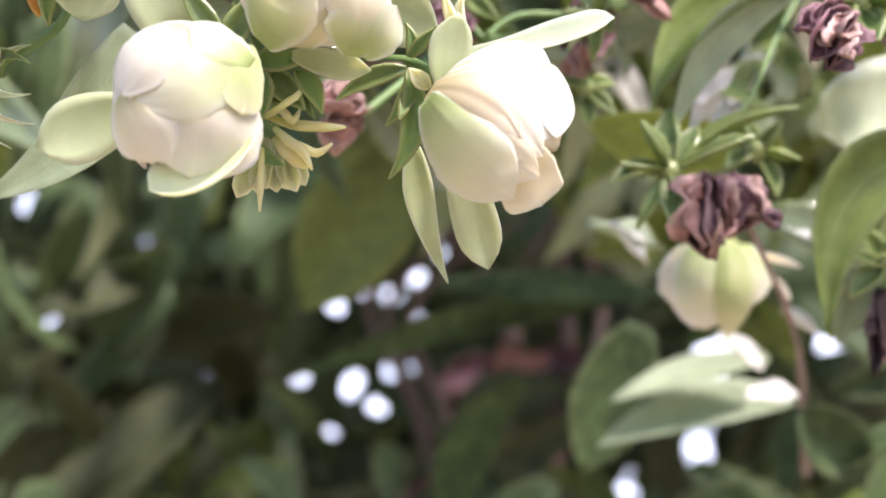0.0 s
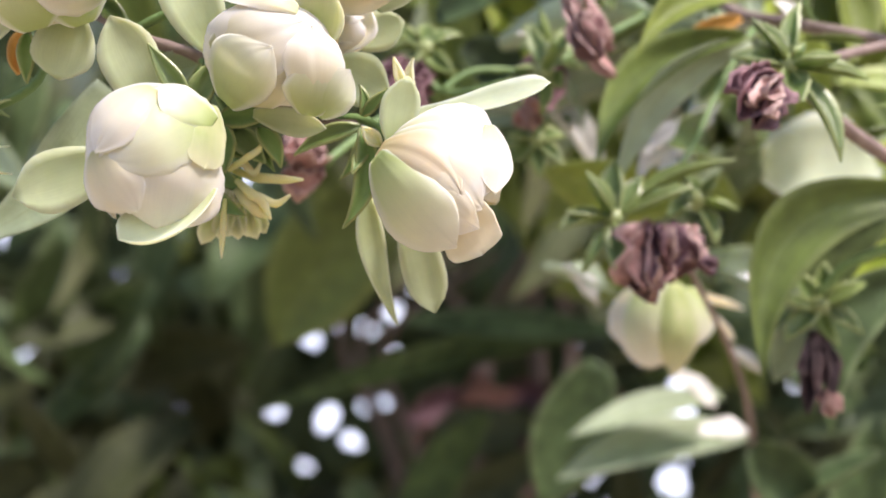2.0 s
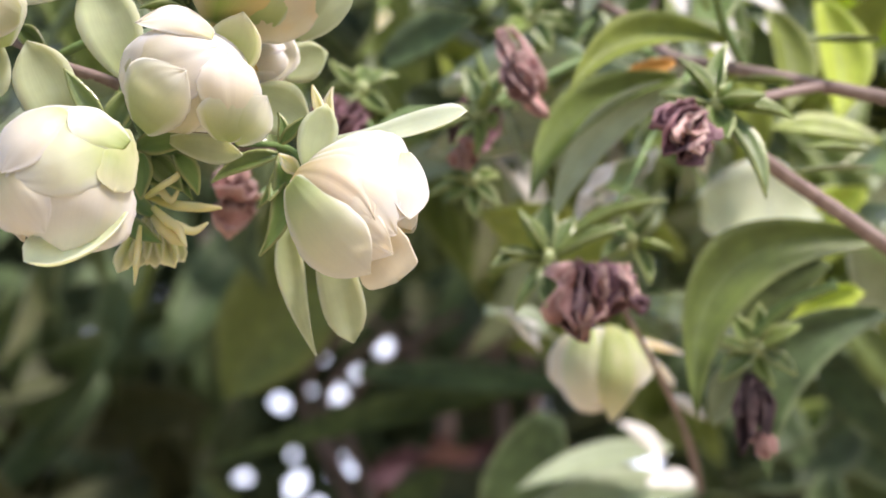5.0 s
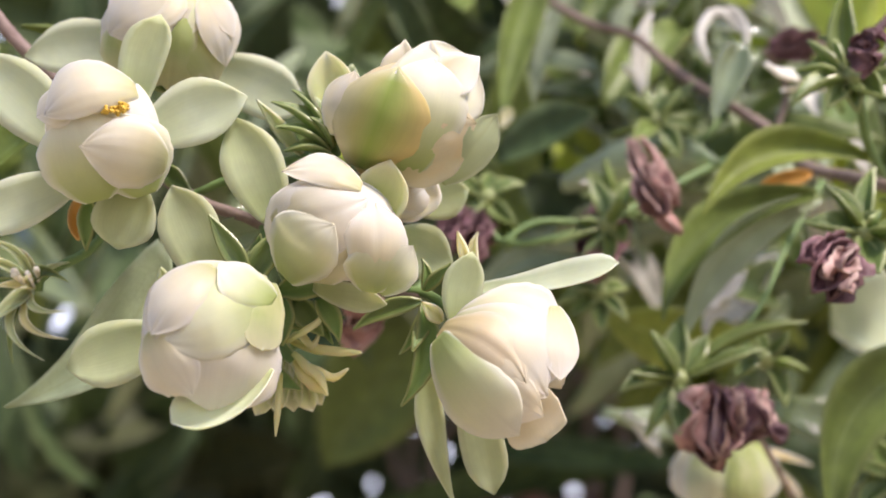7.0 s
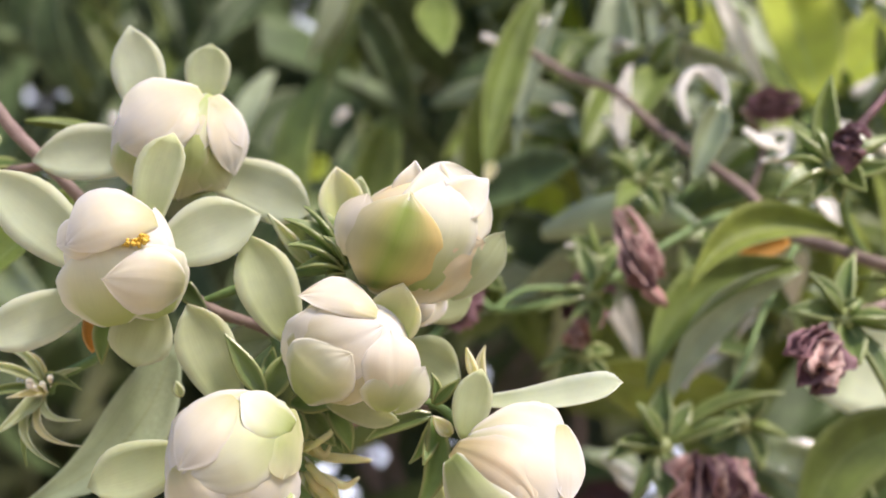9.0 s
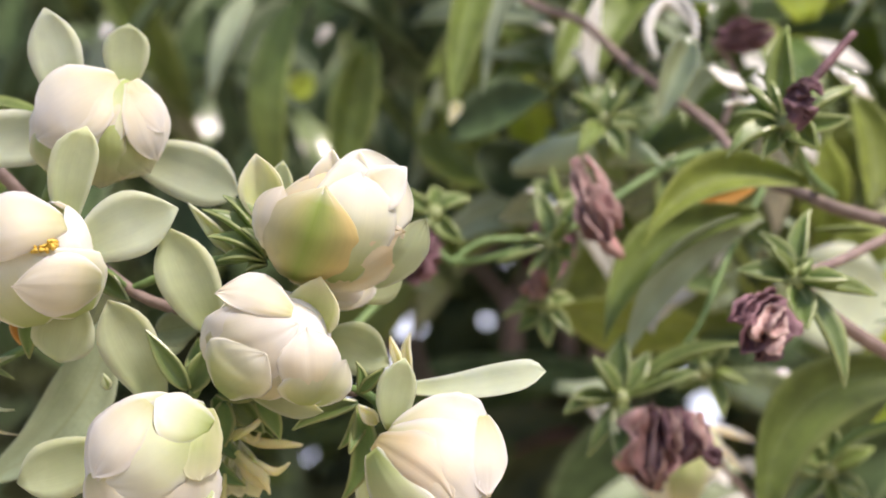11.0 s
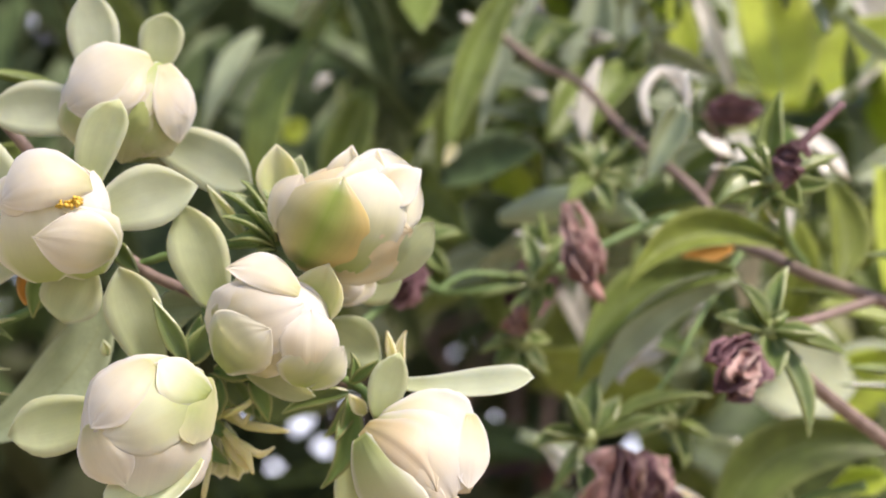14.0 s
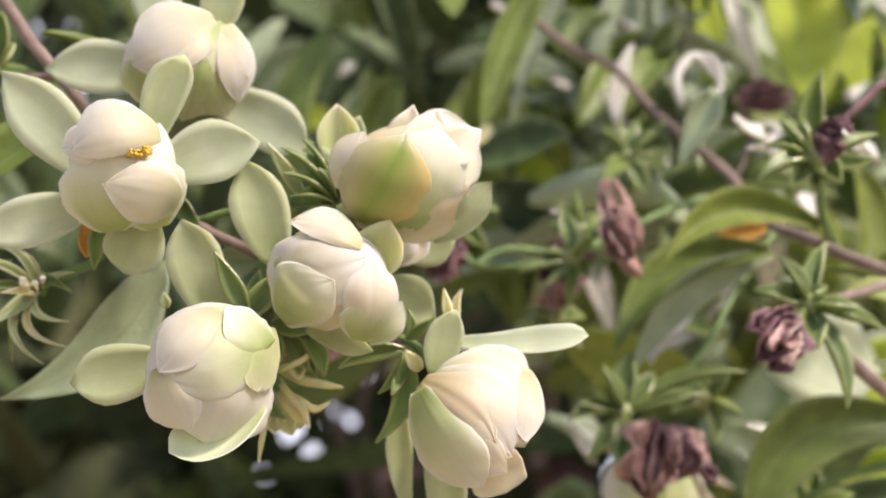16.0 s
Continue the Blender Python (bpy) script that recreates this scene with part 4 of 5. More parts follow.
stalk(shrub, [(0.0276, 0.1772, 1.5511), (0.0388, 0.1790, 1.5609), (0.0464, 0.1832, 1.5747), (0.0547, 0.1873, 1.5884)], [0.0004, 0.0004, 0.0005, 0.0006], GREEN_STEM, "twig")
stalk(shrub, [(0.0179, 0.1755, 1.5758), (0.0244, 0.1790, 1.5812), (0.0422, 0.1857, 1.5930), (0.0534, 0.1895, 1.5924)], [0.0006, 0.0006, 0.0007, 0.0008], GREEN_STEM, "stalk")
stalk(shrub, [(0.0164, 0.1821, 1.5675), (0.0173, 0.1801, 1.5729), (0.0181, 0.1771, 1.5764)], 0.0006, GREEN_STEM, "stalk")
stalk(shrub, [(0.0361, 0.1798, 1.5488), (0.0538, 0.2232, 1.5401), (0.0680, 0.2737, 1.5374), (0.0754, 0.3071, 1.5246)], [0.0004, 0.0006, 0.0009, 0.0012], TWIG)
stalk(shrub, [(0.0608, 0.1912, 1.5425), (0.0649, 0.1881, 1.5460), (0.0726, 0.1838, 1.5480)], [0.0007, 0.0008, 0.0009], GREEN_STEM, "stalk")
stalk(shrub, [(0.0019, 0.1748, 1.5725), (0.0073, 0.1762, 1.5765), (0.0183, 0.1787, 1.5770)], 0.0005, GREEN_STEM, "stalk")
# out of sight the branches meet in a stem that stands in the ground
far, low = Vector((0.0941, 0.1673, 1.5665)), Vector((0.0895, 0.1766, 1.5411))
foot = Vector((far.x + 0.16, far.y + 0.22, -0.02))
stalk(shrub, [far, far + Vector((0.05, 0.06, -0.02)), foot + Vector((0.01, -0.03, 1.0)), foot + Vector((0.02, 0, 0.5)), foot], [0.0010, 0.002, 0.006, 0.009, 0.012], TWIG)
stalk(shrub, [low, low + Vector((0.05, 0.07, -0.03)), foot + Vector((0.01, -0.02, 0.9))], [0.0013, 0.002, 0.005], TWIG)
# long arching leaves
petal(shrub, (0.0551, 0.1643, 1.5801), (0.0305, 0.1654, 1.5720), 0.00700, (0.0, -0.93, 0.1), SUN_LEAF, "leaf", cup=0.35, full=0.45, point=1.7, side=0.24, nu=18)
petal(shrub, (0.0492, 0.1709, 1.5779), (0.0250, 0.1756, 1.5596), 0.00800, (-0.1, -0.93, 0.2), LEAF, "leaf", cup=0.3, full=0.45, point=1.7, side=0.22, nu=18)
petal(shrub, (0.0496, 0.1727, 1.5782), (0.0282, 0.1793, 1.5572), 0.00594, (0.2, -0.95, -0.3), PALE_LEAF, "leaf", cup=0.2, full=0.45, point=1.8, side=0.14, nu=18)
petal(shrub, (0.0790, 0.1814, 1.5543), (0.0487, 0.1854, 1.5275), 0.01080, (0.0, -0.93, -0.10), LEAF, "leaf", cup=0.25, full=0.45, point=1.9, side=0.30, nu=18)
petal(shrub, (0.0845, 0.1971, 1.5480), (0.0632, 0.2029, 1.5215), 0.00959, (0.0, -0.93, -0.2), SHADE, "leaf", cup=0.25, full=0.45, point=1.9, side=0.25, nu=18)
petal(shrub, (0.0759, 0.1957, 1.5569), (0.0619, 0.1997, 1.5407), 0.00863, (0.1, -0.9, 0.3), DULL_LEAF, "leaf", cup=0.3, full=0.5, point=1.8, side=0.15, nu=14)
petal(shrub, (0.0822, 0.1992, 1.5528), (0.0701, 0.2030, 1.5423), 0.00767, (0.1, -0.9, 0.3), LIME_LEAF, "leaf", cup=0.3, full=0.5, point=1.8, side=0.15, nu=14)
petal(shrub, (0.0648, 0.2046, 1.5430), (0.0566, 0.2085, 1.5324), 0.00671, FACE, PALE_LEAF, "leaf", cup=0.3, full=0.5, point=1.8, side=0.12, nu=14)
petal(shrub, (0.04984, 0.17600, 1.58408), (0.04056, 0.17600, 1.58100), 0.00330, FACE, ORANGE, "leaf", cup=0.2, full=0.5)
petal(shrub, (0.0550, 0.1631, 1.5728), (0.0648, 0.1650, 1.5730), 0.00298, UP, LEAF, "leaf", cup=0.3, full=0.5)
petal(shrub, (0.0737, 0.1653, 1.5616), (0.0632, 0.1634, 1.5616), 0.00325, (0, -0.6, 0.8), LEAF, "leaf", cup=0.3, full=0.45, point=1.6)
petal(shrub, (0.0751, 0.1677, 1.5601), (0.0633, 0.1678, 1.5600), 0.00291, (0, -0.5, 0.85), GLOSS_LEAF, "leaf", cup=0.3, full=0.45, point=1.6)
petal(shrub, (0.0790, 0.1660, 1.5809), (0.0664, 0.1627, 1.5792), 0.00385, (0, -0.6, 0.8), LEAF, "leaf", cup=0.3, full=0.45, point=1.6)
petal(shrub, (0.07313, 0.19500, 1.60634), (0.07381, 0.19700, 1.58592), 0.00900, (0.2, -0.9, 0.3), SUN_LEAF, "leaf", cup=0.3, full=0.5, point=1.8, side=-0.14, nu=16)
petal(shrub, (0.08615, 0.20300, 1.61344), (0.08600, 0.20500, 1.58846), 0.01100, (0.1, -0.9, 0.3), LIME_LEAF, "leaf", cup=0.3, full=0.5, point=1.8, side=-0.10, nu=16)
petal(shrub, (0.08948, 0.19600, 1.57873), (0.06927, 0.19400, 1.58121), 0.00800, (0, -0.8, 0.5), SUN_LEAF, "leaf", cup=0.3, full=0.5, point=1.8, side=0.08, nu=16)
petal(shrub, (0.0595, 0.2091, 1.5729), (0.0835, 0.2145, 1.5738), 0.02044, (0.1, -0.93, -0.1), PALE_OUTER, "leaf", cup=0.1, full=0.5, point=2.0, wave=0.04)
petal(shrub, (0.0757, 0.2244, 1.5675), (0.0949, 0.2194, 1.5814), 0.01351, FACE, LIME_LEAF, "leaf", cup=0.2, full=0.5, point=2.0)
# a curled leaf, its shine put into a white colour, and the leaf below it
finger(shrub, [(0.03756, 0.18400, 1.60945), (0.03624, 0.18400, 1.61559), (0.03988, 0.18400, 1.62032), (0.04404, 0.18400, 1.61517)], 0.0009, BLEACHED_GLINT).name = "leaf"
finger(shrub, [(0.03916, 0.18400, 1.61979), (0.04225, 0.18400, 1.62032), (0.04424, 0.18400, 1.61634), (0.04365, 0.18400, 1.61058)], 0.0008, BLEACHED_GLINT).name = "leaf"
petal(shrub, (0.04311, 0.18300, 1.61342), (0.03693, 0.18500, 1.59823), 0.0060, FACE, GLOSS_LEAF, "leaf", cup=0.3, full=0.3, point=1.7)
# hanging leaves
petal(shrub, (0.01304, 0.19300, 1.64303), (0.00205, 0.19600, 1.60572), 0.0072, (0.3, -0.9, 0.2), LEAF, "leaf", cup=0.35, full=0.5, point=1.6, side=0.05, nu=14)
petal(shrub, (0.0035, 0.1937, 1.6074), (0.0017, 0.1942, 1.6032), 0.00233, (0.3, -0.9, 0.2), YELLOW, "leaf", cup=0.3, full=0.3, point=1.6)
petal(shrub, (0.01871, 0.20000, 1.64552), (0.00778, 0.20000, 1.61111), 0.0048, (-0.6, -0.6, 0.5), PALE_LEAF, "leaf", cup=0.35, full=0.5, point=1.6, side=0.05, nu=14)
petal(shrub, (0.0011, 0.2183, 1.6106), (0.0204, 0.2074, 1.6143), 0.01351, (0, -0.9, 0.3), SHADE, "leaf", cup=0.3, full=0.5, point=1.8)
petal(shrub, (0.0066, 0.2280, 1.6103), (0.0183, 0.2314, 1.6010), 0.01464, (0, -0.9, 0.3), SHADE, "leaf", cup=0.3, full=0.5, point=1.8)
petal(shrub, (0.0208, 0.2613, 1.6240), (0.0165, 0.2578, 1.6336), 0.01101, FACE, LIME_LEAF, "leaf", cup=0.2, full=0.4, point=2.4)
petal(shrub, (-0.0402, 0.2819, 1.6465), (-0.0355, 0.2799, 1.6518), 0.00661, FACE, LIME_LEAF, "leaf", cup=0.2, full=0.4, point=2.4)
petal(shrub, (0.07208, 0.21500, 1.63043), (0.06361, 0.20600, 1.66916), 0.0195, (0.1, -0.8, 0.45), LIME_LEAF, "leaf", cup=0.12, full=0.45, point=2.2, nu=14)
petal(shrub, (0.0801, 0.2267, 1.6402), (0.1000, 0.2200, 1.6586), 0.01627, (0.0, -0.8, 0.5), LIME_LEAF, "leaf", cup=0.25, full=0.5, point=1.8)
petal(shrub, (0.0758, 0.2044, 1.6227), (0.0895, 0.1977, 1.6410), 0.00495, UP, PALE_LEAF, "leaf", cup=0.25, full=0.5, point=1.8)
petal(shrub, (0.0533, 0.2246, 1.6356), (0.0476, 0.2152, 1.6614), 0.00968, (0.3, -0.8, 0.4), LIME_LEAF, "leaf", cup=0.25, full=0.5, point=1.8)
petal(shrub, (0.0610, 0.2157, 1.6337), (0.0499, 0.2074, 1.6565), 0.00411, (-0.3, -0.7, 0.7), BLEACHED_GLINT, "leaf", cup=0.25, full=0.5, point=1.8)
petal(shrub, (0.0432, 0.2110, 1.6307), (0.0365, 0.2063, 1.6543), 0.00701, FACE, GLOSS_LEAF, "leaf", cup=0.25, full=0.5, point=1.8)
petal(shrub, (0.0381, 0.2124, 1.6323), (0.0405, 0.2099, 1.6391), 0.00420, FACE, YELLOW, "leaf", cup=0.25, full=0.5, point=1.8)
petal(shrub, (0.0421, 0.2216, 1.5753), (0.0519, 0.2190, 1.5825), 0.00586, (0.2, -0.7, 0.6), BLEACHED_GLINT, "leaf", cup=0.3, full=0.5, point=2.0, wave=0.15, ruffle=0.2)
petal(shrub, (0.0449, 0.2117, 1.5761), (0.0533, 0.2083, 1.5855), 0.00518, (-0.2, -0.7, 0.6), BLEACHED_GLINT, "leaf", cup=0.3, full=0.5, point=2.0, wave=0.15, ruffle=0.2)
petal(shrub, (0.0502, 0.2221, 1.5738), (0.0551, 0.2193, 1.5817), 0.00405, (0.4, -0.7, 0.3), PALE_LEAF, "leaf", cup=0.3, full=0.5, point=2.0, wave=0.15)
petal(shrub, (0.0270, 0.2274, 1.6120), (0.0394, 0.2237, 1.6222), 0.01210, FACE, PALE_LEAF, "leaf", cup=0.2, full=0.5, point=2.0)
petal(shrub, (0.0457, 0.2186, 1.6100), (0.0563, 0.2142, 1.6219), 0.01168, FACE, PALE_LEAF, "leaf", cup=0.2, full=0.5, point=2.0)
# white leaves in place of glints: the shine is only their colour
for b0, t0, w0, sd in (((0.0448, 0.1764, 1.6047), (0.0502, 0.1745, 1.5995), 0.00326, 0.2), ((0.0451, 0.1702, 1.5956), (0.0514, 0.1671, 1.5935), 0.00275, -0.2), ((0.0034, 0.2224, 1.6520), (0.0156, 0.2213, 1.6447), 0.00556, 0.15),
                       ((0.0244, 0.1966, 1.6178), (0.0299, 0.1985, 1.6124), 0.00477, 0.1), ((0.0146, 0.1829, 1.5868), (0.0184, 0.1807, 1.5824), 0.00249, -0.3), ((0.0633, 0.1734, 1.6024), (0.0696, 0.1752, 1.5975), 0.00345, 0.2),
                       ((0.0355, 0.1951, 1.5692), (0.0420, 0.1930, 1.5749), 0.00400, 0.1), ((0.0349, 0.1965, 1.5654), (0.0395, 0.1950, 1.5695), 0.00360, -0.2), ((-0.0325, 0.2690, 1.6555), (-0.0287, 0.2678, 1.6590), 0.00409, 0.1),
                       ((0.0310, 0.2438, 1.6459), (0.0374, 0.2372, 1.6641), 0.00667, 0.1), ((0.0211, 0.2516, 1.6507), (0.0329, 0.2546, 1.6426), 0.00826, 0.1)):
    petal(shrub, b0, t0, w0, (0.1, -0.7, 0.7), BLEACHED_GLINT, "leaf", cup=0.3, full=0.5, point=2.0, side=sd, wave=0.1)
# lower leaves; the white ones carry the sun's glare in their colour
petal(shrub, (0.06815, 0.30000, 1.55112), (0.02977, 0.30000, 1.54209), 0.01050, (0.1, -0.75, 0.65), PALE_LEAF, "leaf", cup=0.2, full=0.45, point=1.7, side=0.06, nu=14)
petal(shrub, (0.06475, 0.29200, 1.54674), (0.05443, 0.28800, 1.55472), 0.00720, (0.1, -0.75, 0.65), BLEACHED_GLINT, "leaf", cup=0.3, full=0.5, point=1.8, wave=0.05)
petal(shrub, (0.05966, 0.29000, 1.54044), (0.07167, 0.29000, 1.53999), 0.00700, (0.1, -0.75, 0.65), BLEACHED_GLINT, "leaf", cup=0.3, full=0.5, point=2.2, wave=0.05)
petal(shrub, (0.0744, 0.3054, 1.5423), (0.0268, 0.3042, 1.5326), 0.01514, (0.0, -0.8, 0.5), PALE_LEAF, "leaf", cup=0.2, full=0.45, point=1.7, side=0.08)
petal(shrub, (0.0574, 0.2415, 1.5471), (0.0640, 0.2431, 1.5426), 0.00584, (0.0, -0.6, 0.8), BLEACHED_GLINT, "leaf", cup=0.3, full=0.5, point=2.2)
petal(shrub, (0.0679, 0.2750, 1.5339), (0.0812, 0.2799, 1.5205), 0.01422, FACE, SHADE, "leaf", cup=0.3, full=0.5, point=2.2)
petal(shrub, (-0.0084, 0.3521, 1.6378), (-0.0525, 0.3703, 1.5878), 0.03499, FACE, LEAF, "leaf", cup=0.2, full=0.55, point=2.0, side=0.04)
petal(shrub, (0.0497, 0.3526, 1.5839), (-0.0612, 0.3689, 1.5654), 0.01627, (0, -0.8, 0.6), DULL_LEAF, "leaf", cup=0.2, full=0.4, point=1.6, side=0.04)
petal(shrub, (-0.0100, 0.3424, 1.5856), (0.0549, 0.3443, 1.5804), 0.01367, (0, -0.8, 0.5), SHADE, "leaf", cup=0.2, full=0.5, point=1.8)
petal(shrub, (0.0415, 0.3207, 1.5663), (0.0251, 0.3338, 1.5301), 0.02190, FACE, SHADE, "leaf", cup=0.2, full=0.5, point=1.8)
petal(shrub, (0.0201, 0.2267, 1.5612), (0.0340, 0.2288, 1.5557), 0.00856, (0, -0.6, 0.8), PALE_LEAF, "leaf", cup=0.3, full=0.5, point=2.0, wave=0.1)
petal(shrub, (0.0239, 0.2225, 1.5596), (0.0301, 0.2252, 1.5524), 0.00563, (0, -0.6, 0.8), BLEACHED_GLINT, "leaf", cup=0.3, full=0.5, point=2.0, wave=0.1)
petal(shrub, (0.0966, 0.2758, 1.5318), (0.0737, 0.2798, 1.5208), 0.01552, UP, SHADE, "leaf", cup=0.2, full=0.5)

# fruits with leafy bracts
fruit("green young fruit ringed with narrow leafy bracts", (0.0280, 0.1867, 1.6000), [(0.0212, 0.1817, 1.6040), (0.0322, 0.1816, 1.6042), (0.0179, 0.1880, 1.5965), (0.0379, 0.1890, 1.5987), (0.0324, 0.1867, 1.5901), (0.0264, 0.1892, 1.6086), (0.0227, 0.1824, 1.5919), (0.0300, 0.1873, 1.6087)], seed=1)
fruit("green young fruit ringed with leafy bracts above a purple flower", (0.04898, 0.15300, 1.56306), [(0.03879, 0.15300, 1.56499), (0.04260, 0.15100, 1.57100), (0.04460, 0.14900, 1.56769), (0.05183, 0.15300, 1.57399), (0.05154, 0.15100, 1.56610), (0.05425, 0.14900, 1.56167), (0.05916, 0.15300, 1.56097), (0.05370, 0.15100, 1.54870), (0.04845, 0.14900, 1.55362)], width=0.0032, seed=2)
fruit("green young fruit with spreading bracts over a brown flower", (0.02710, 0.17800, 1.55131), [(0.03215, 0.17800, 1.55955), (0.02211, 0.17200, 1.55770), (0.01926, 0.17400, 1.55085), (0.01729, 0.17600, 1.54849), (0.02833, 0.17800, 1.56141), (0.04077, 0.17200, 1.55520), (0.04527, 0.17400, 1.55770), (0.02921, 0.17600, 1.54314), (0.02178, 0.17800, 1.54317), (0.02547, 0.17200, 1.53855), (0.03500, 0.17400, 1.55392)], width=0.0032, seed=3)
fruit("green young fruit with bracts beside the brown flower", (0.0415, 0.1843, 1.5564), [(0.0458, 0.1793, 1.5602), (0.0394, 0.1823, 1.5619), (0.0487, 0.1819, 1.5530), (0.0436, 0.1836, 1.5484), (0.0357, 0.1856, 1.5529), (0.0380, 0.1880, 1.5614)], width=0.0028, seed=4)
fruit("grey-green young fruit with bracts below a dark bud", (0.0482, 0.1473, 1.5830), [(0.0397, 0.1450, 1.5791), (0.0417, 0.1463, 1.5905), (0.0495, 0.1460, 1.5965), (0.0562, 0.1455, 1.5829), (0.0590, 0.1488, 1.5889), (0.0430, 0.1442, 1.5762), (0.0516, 0.1436, 1.5777), (0.0394, 0.1478, 1.5864), (0.0484, 0.1461, 1.5759), (0.0457, 0.1490, 1.5932)], width=0.0032, seed=5)
fruit("green young fruit with slim bracts below a brown flower", (0.0181, 0.1772, 1.5761), [(0.0124, 0.1768, 1.5772), (0.0154, 0.1775, 1.5853), (0.0208, 0.1752, 1.5715), (0.0133, 0.1775, 1.5701), (0.0221, 0.1777, 1.5846), (0.0095, 0.1781, 1.5735), (0.0170, 0.1766, 1.5678), (0.0192, 0.1695, 1.5770)], width=0.0026, seed=6)
fruit("green young fruit with slim bracts around a red bud", (0.0166, 0.1839, 1.5676), [(0.0106, 0.1818, 1.5684), (0.0227, 0.1835, 1.5686), (0.0115, 0.1822, 1.5622), (0.0208, 0.1823, 1.5621), (0.0169, 0.1833, 1.5592), (0.0093, 0.1862, 1.5662)], width=0.0026, seed=7)
fruit("dark green young fruit with bracts behind the flowers", (-0.0007, 0.1787, 1.5819), [(-0.0061, 0.1755, 1.5856), (0.0059, 0.1777, 1.5847), (0.0039, 0.1770, 1.5767), (-0.0044, 0.1774, 1.5756), (-0.0006, 0.1783, 1.5880), (-0.0080, 0.1786, 1.5822), (0.0026, 0.1799, 1.5737)], width=0.0032, seed=8)
fruit("green young fruit with bracts above a black pod", (0.0612, 0.1936, 1.5409), [(0.0536, 0.1911, 1.5427), (0.0574, 0.1929, 1.5480), (0.0686, 0.1923, 1.5445), (0.0672, 0.1918, 1.5359), (0.0546, 0.1920, 1.5355), (0.0630, 0.1920, 1.5504), (0.0629, 0.1910, 1.5331)], width=0.0032, seed=9)
fruit("green bud cluster with pointed bracts on the twig", (-0.0672, 0.1390, 1.5812), [(-0.0721, 0.1350, 1.5870), (-0.0661, 0.1363, 1.5887), (-0.0692, 0.1375, 1.5750), (-0.0642, 0.1371, 1.5758), (-0.0594, 0.1373, 1.5805), (-0.0729, 0.1366, 1.5825), (-0.0643, 0.1391, 1.5862), (-0.0725, 0.1365, 1.5777)], width=0.0030, mat=SEPAL, seed=10)
stalk(branch, [(-0.0672, 0.1391, 1.5809), (-0.0613, 0.1368, 1.5795), (-0.0553, 0.1340, 1.5791)], 0.0006, TWIG, "stalk")
fruit("green young fruit with bracts in the upper leaves", (0.0198, 0.1836, 1.5836), round_tips((0.0198, 0.1836, 1.5836), 0.0075, 8, 4), width=0.0028, seed=11)
fruit("green young fruit with bracts in the upper leaves", (0.0300, 0.1912, 1.6031), round_tips((0.0300, 0.1912, 1.6031), 0.0085, 8, 5), width=0.0030, seed=12)

# withered flowers
def withered(label, a, b, width, mat, seed, count=8, stem=None):
    w = thing("withered_flower", label, "flower", WITHERED)
    crumple(w, a, b, width, mat, seed, count)
    if stem:
        stalk(w, stem, [0.0007, 0.0005], mat, "style")
    return w


w1 = withered("withered reddish-brown flower, twisted, on a green stalk", (0.02284, 0.17100, 1.58270), (0.02836, 0.17000, 1.57287), 0.00620, HUSK, 1, 6)
crumple(w1, (0.02212, 0.17100, 1.58802), (0.02387, 0.17050, 1.58018), 0.00300, PINK_HUSK, 2, 4, neck=0.8)
stalk(shrub, [(0.0181, 0.1771, 1.5764), (0.0204, 0.1744, 1.5786), (0.0224, 0.1718, 1.5807)], 0.0006, GREEN_STEM, "stalk")
w2 = withered("withered purple-brown flower with dry folded petals", (0.04539, 0.15000, 1.55979), (0.03983, 0.14700, 1.55245), 0.00640, DARK_HUSK, 3, 7)
crumple(w2, (0.04446, 0.14750, 1.55799), (0.04213, 0.14550, 1.55224), 0.00420, PINK_HUSK, 4, 3)
w3 = withered("withered brown flower with torn petals, hanging", (0.03246, 0.17700, 1.54965), (0.03048, 0.17600, 1.53828), 0.01050, HUSK, 5, 5)
crumple(w3, (0.03384, 0.17500, 1.54906), (0.03558, 0.17450, 1.53980), 0.00800, DARK_HUSK, 6, 3, neck=0.6)
crumple(w3, (0.03712, 0.17450, 1.54858), (0.03724, 0.17400, 1.54220), 0.00420, PINK_HUSK, 16, 3, neck=0.9)
withered("withered dark-brown bud with a dry stalk", (0.0480, 0.1444, 1.5862), (0.0512, 0.1415, 1.5842), 0.00480, DARK_HUSK, 7, 7, [(0.0499, 0.1424, 1.5862), (0.0568, 0.1416, 1.5936)])
withered("small withered dark-brown bud among leaves", (0.0488, 0.1871, 1.6144), (0.0570, 0.1866, 1.6158), 0.00477, DARK_HUSK, 8, 6)
withered("small withered red-brown bud", (0.0166, 0.1815, 1.5690), (0.0146, 0.1775, 1.5712), 0.00420, HUSK, 9, 5)
withered("small withered red-brown bud in the shade", (-0.0007, 0.1783, 1.5779), (-0.0070, 0.1767, 1.5724), 0.00805, DARK_HUSK, 10, 6)
w8 = withered("black dried pod hanging, with a reddish tip", (0.05974, 0.19300, 1.53685), (0.05814, 0.19300, 1.52519), 0.00400, BLACK_HUSK, 11, 7)
crumple(w8, (0.05901, 0.19250, 1.52730), (0.06096, 0.19250, 1.52276), 0.00260, HUSK, 12, 4)
withered("small withered brown flower behind the calyx", (-0.0162, 0.1707, 1.5587), (-0.0213, 0.1673, 1.5578), 0.00666, HUSK, 13, 6)
stalk(shrub, [(-0.0162, 0.1707, 1.5587), (-0.0036, 0.1780, 1.5739), (-0.0007, 0.1787, 1.5819)], 0.0006, GREEN_STEM, "stalk")
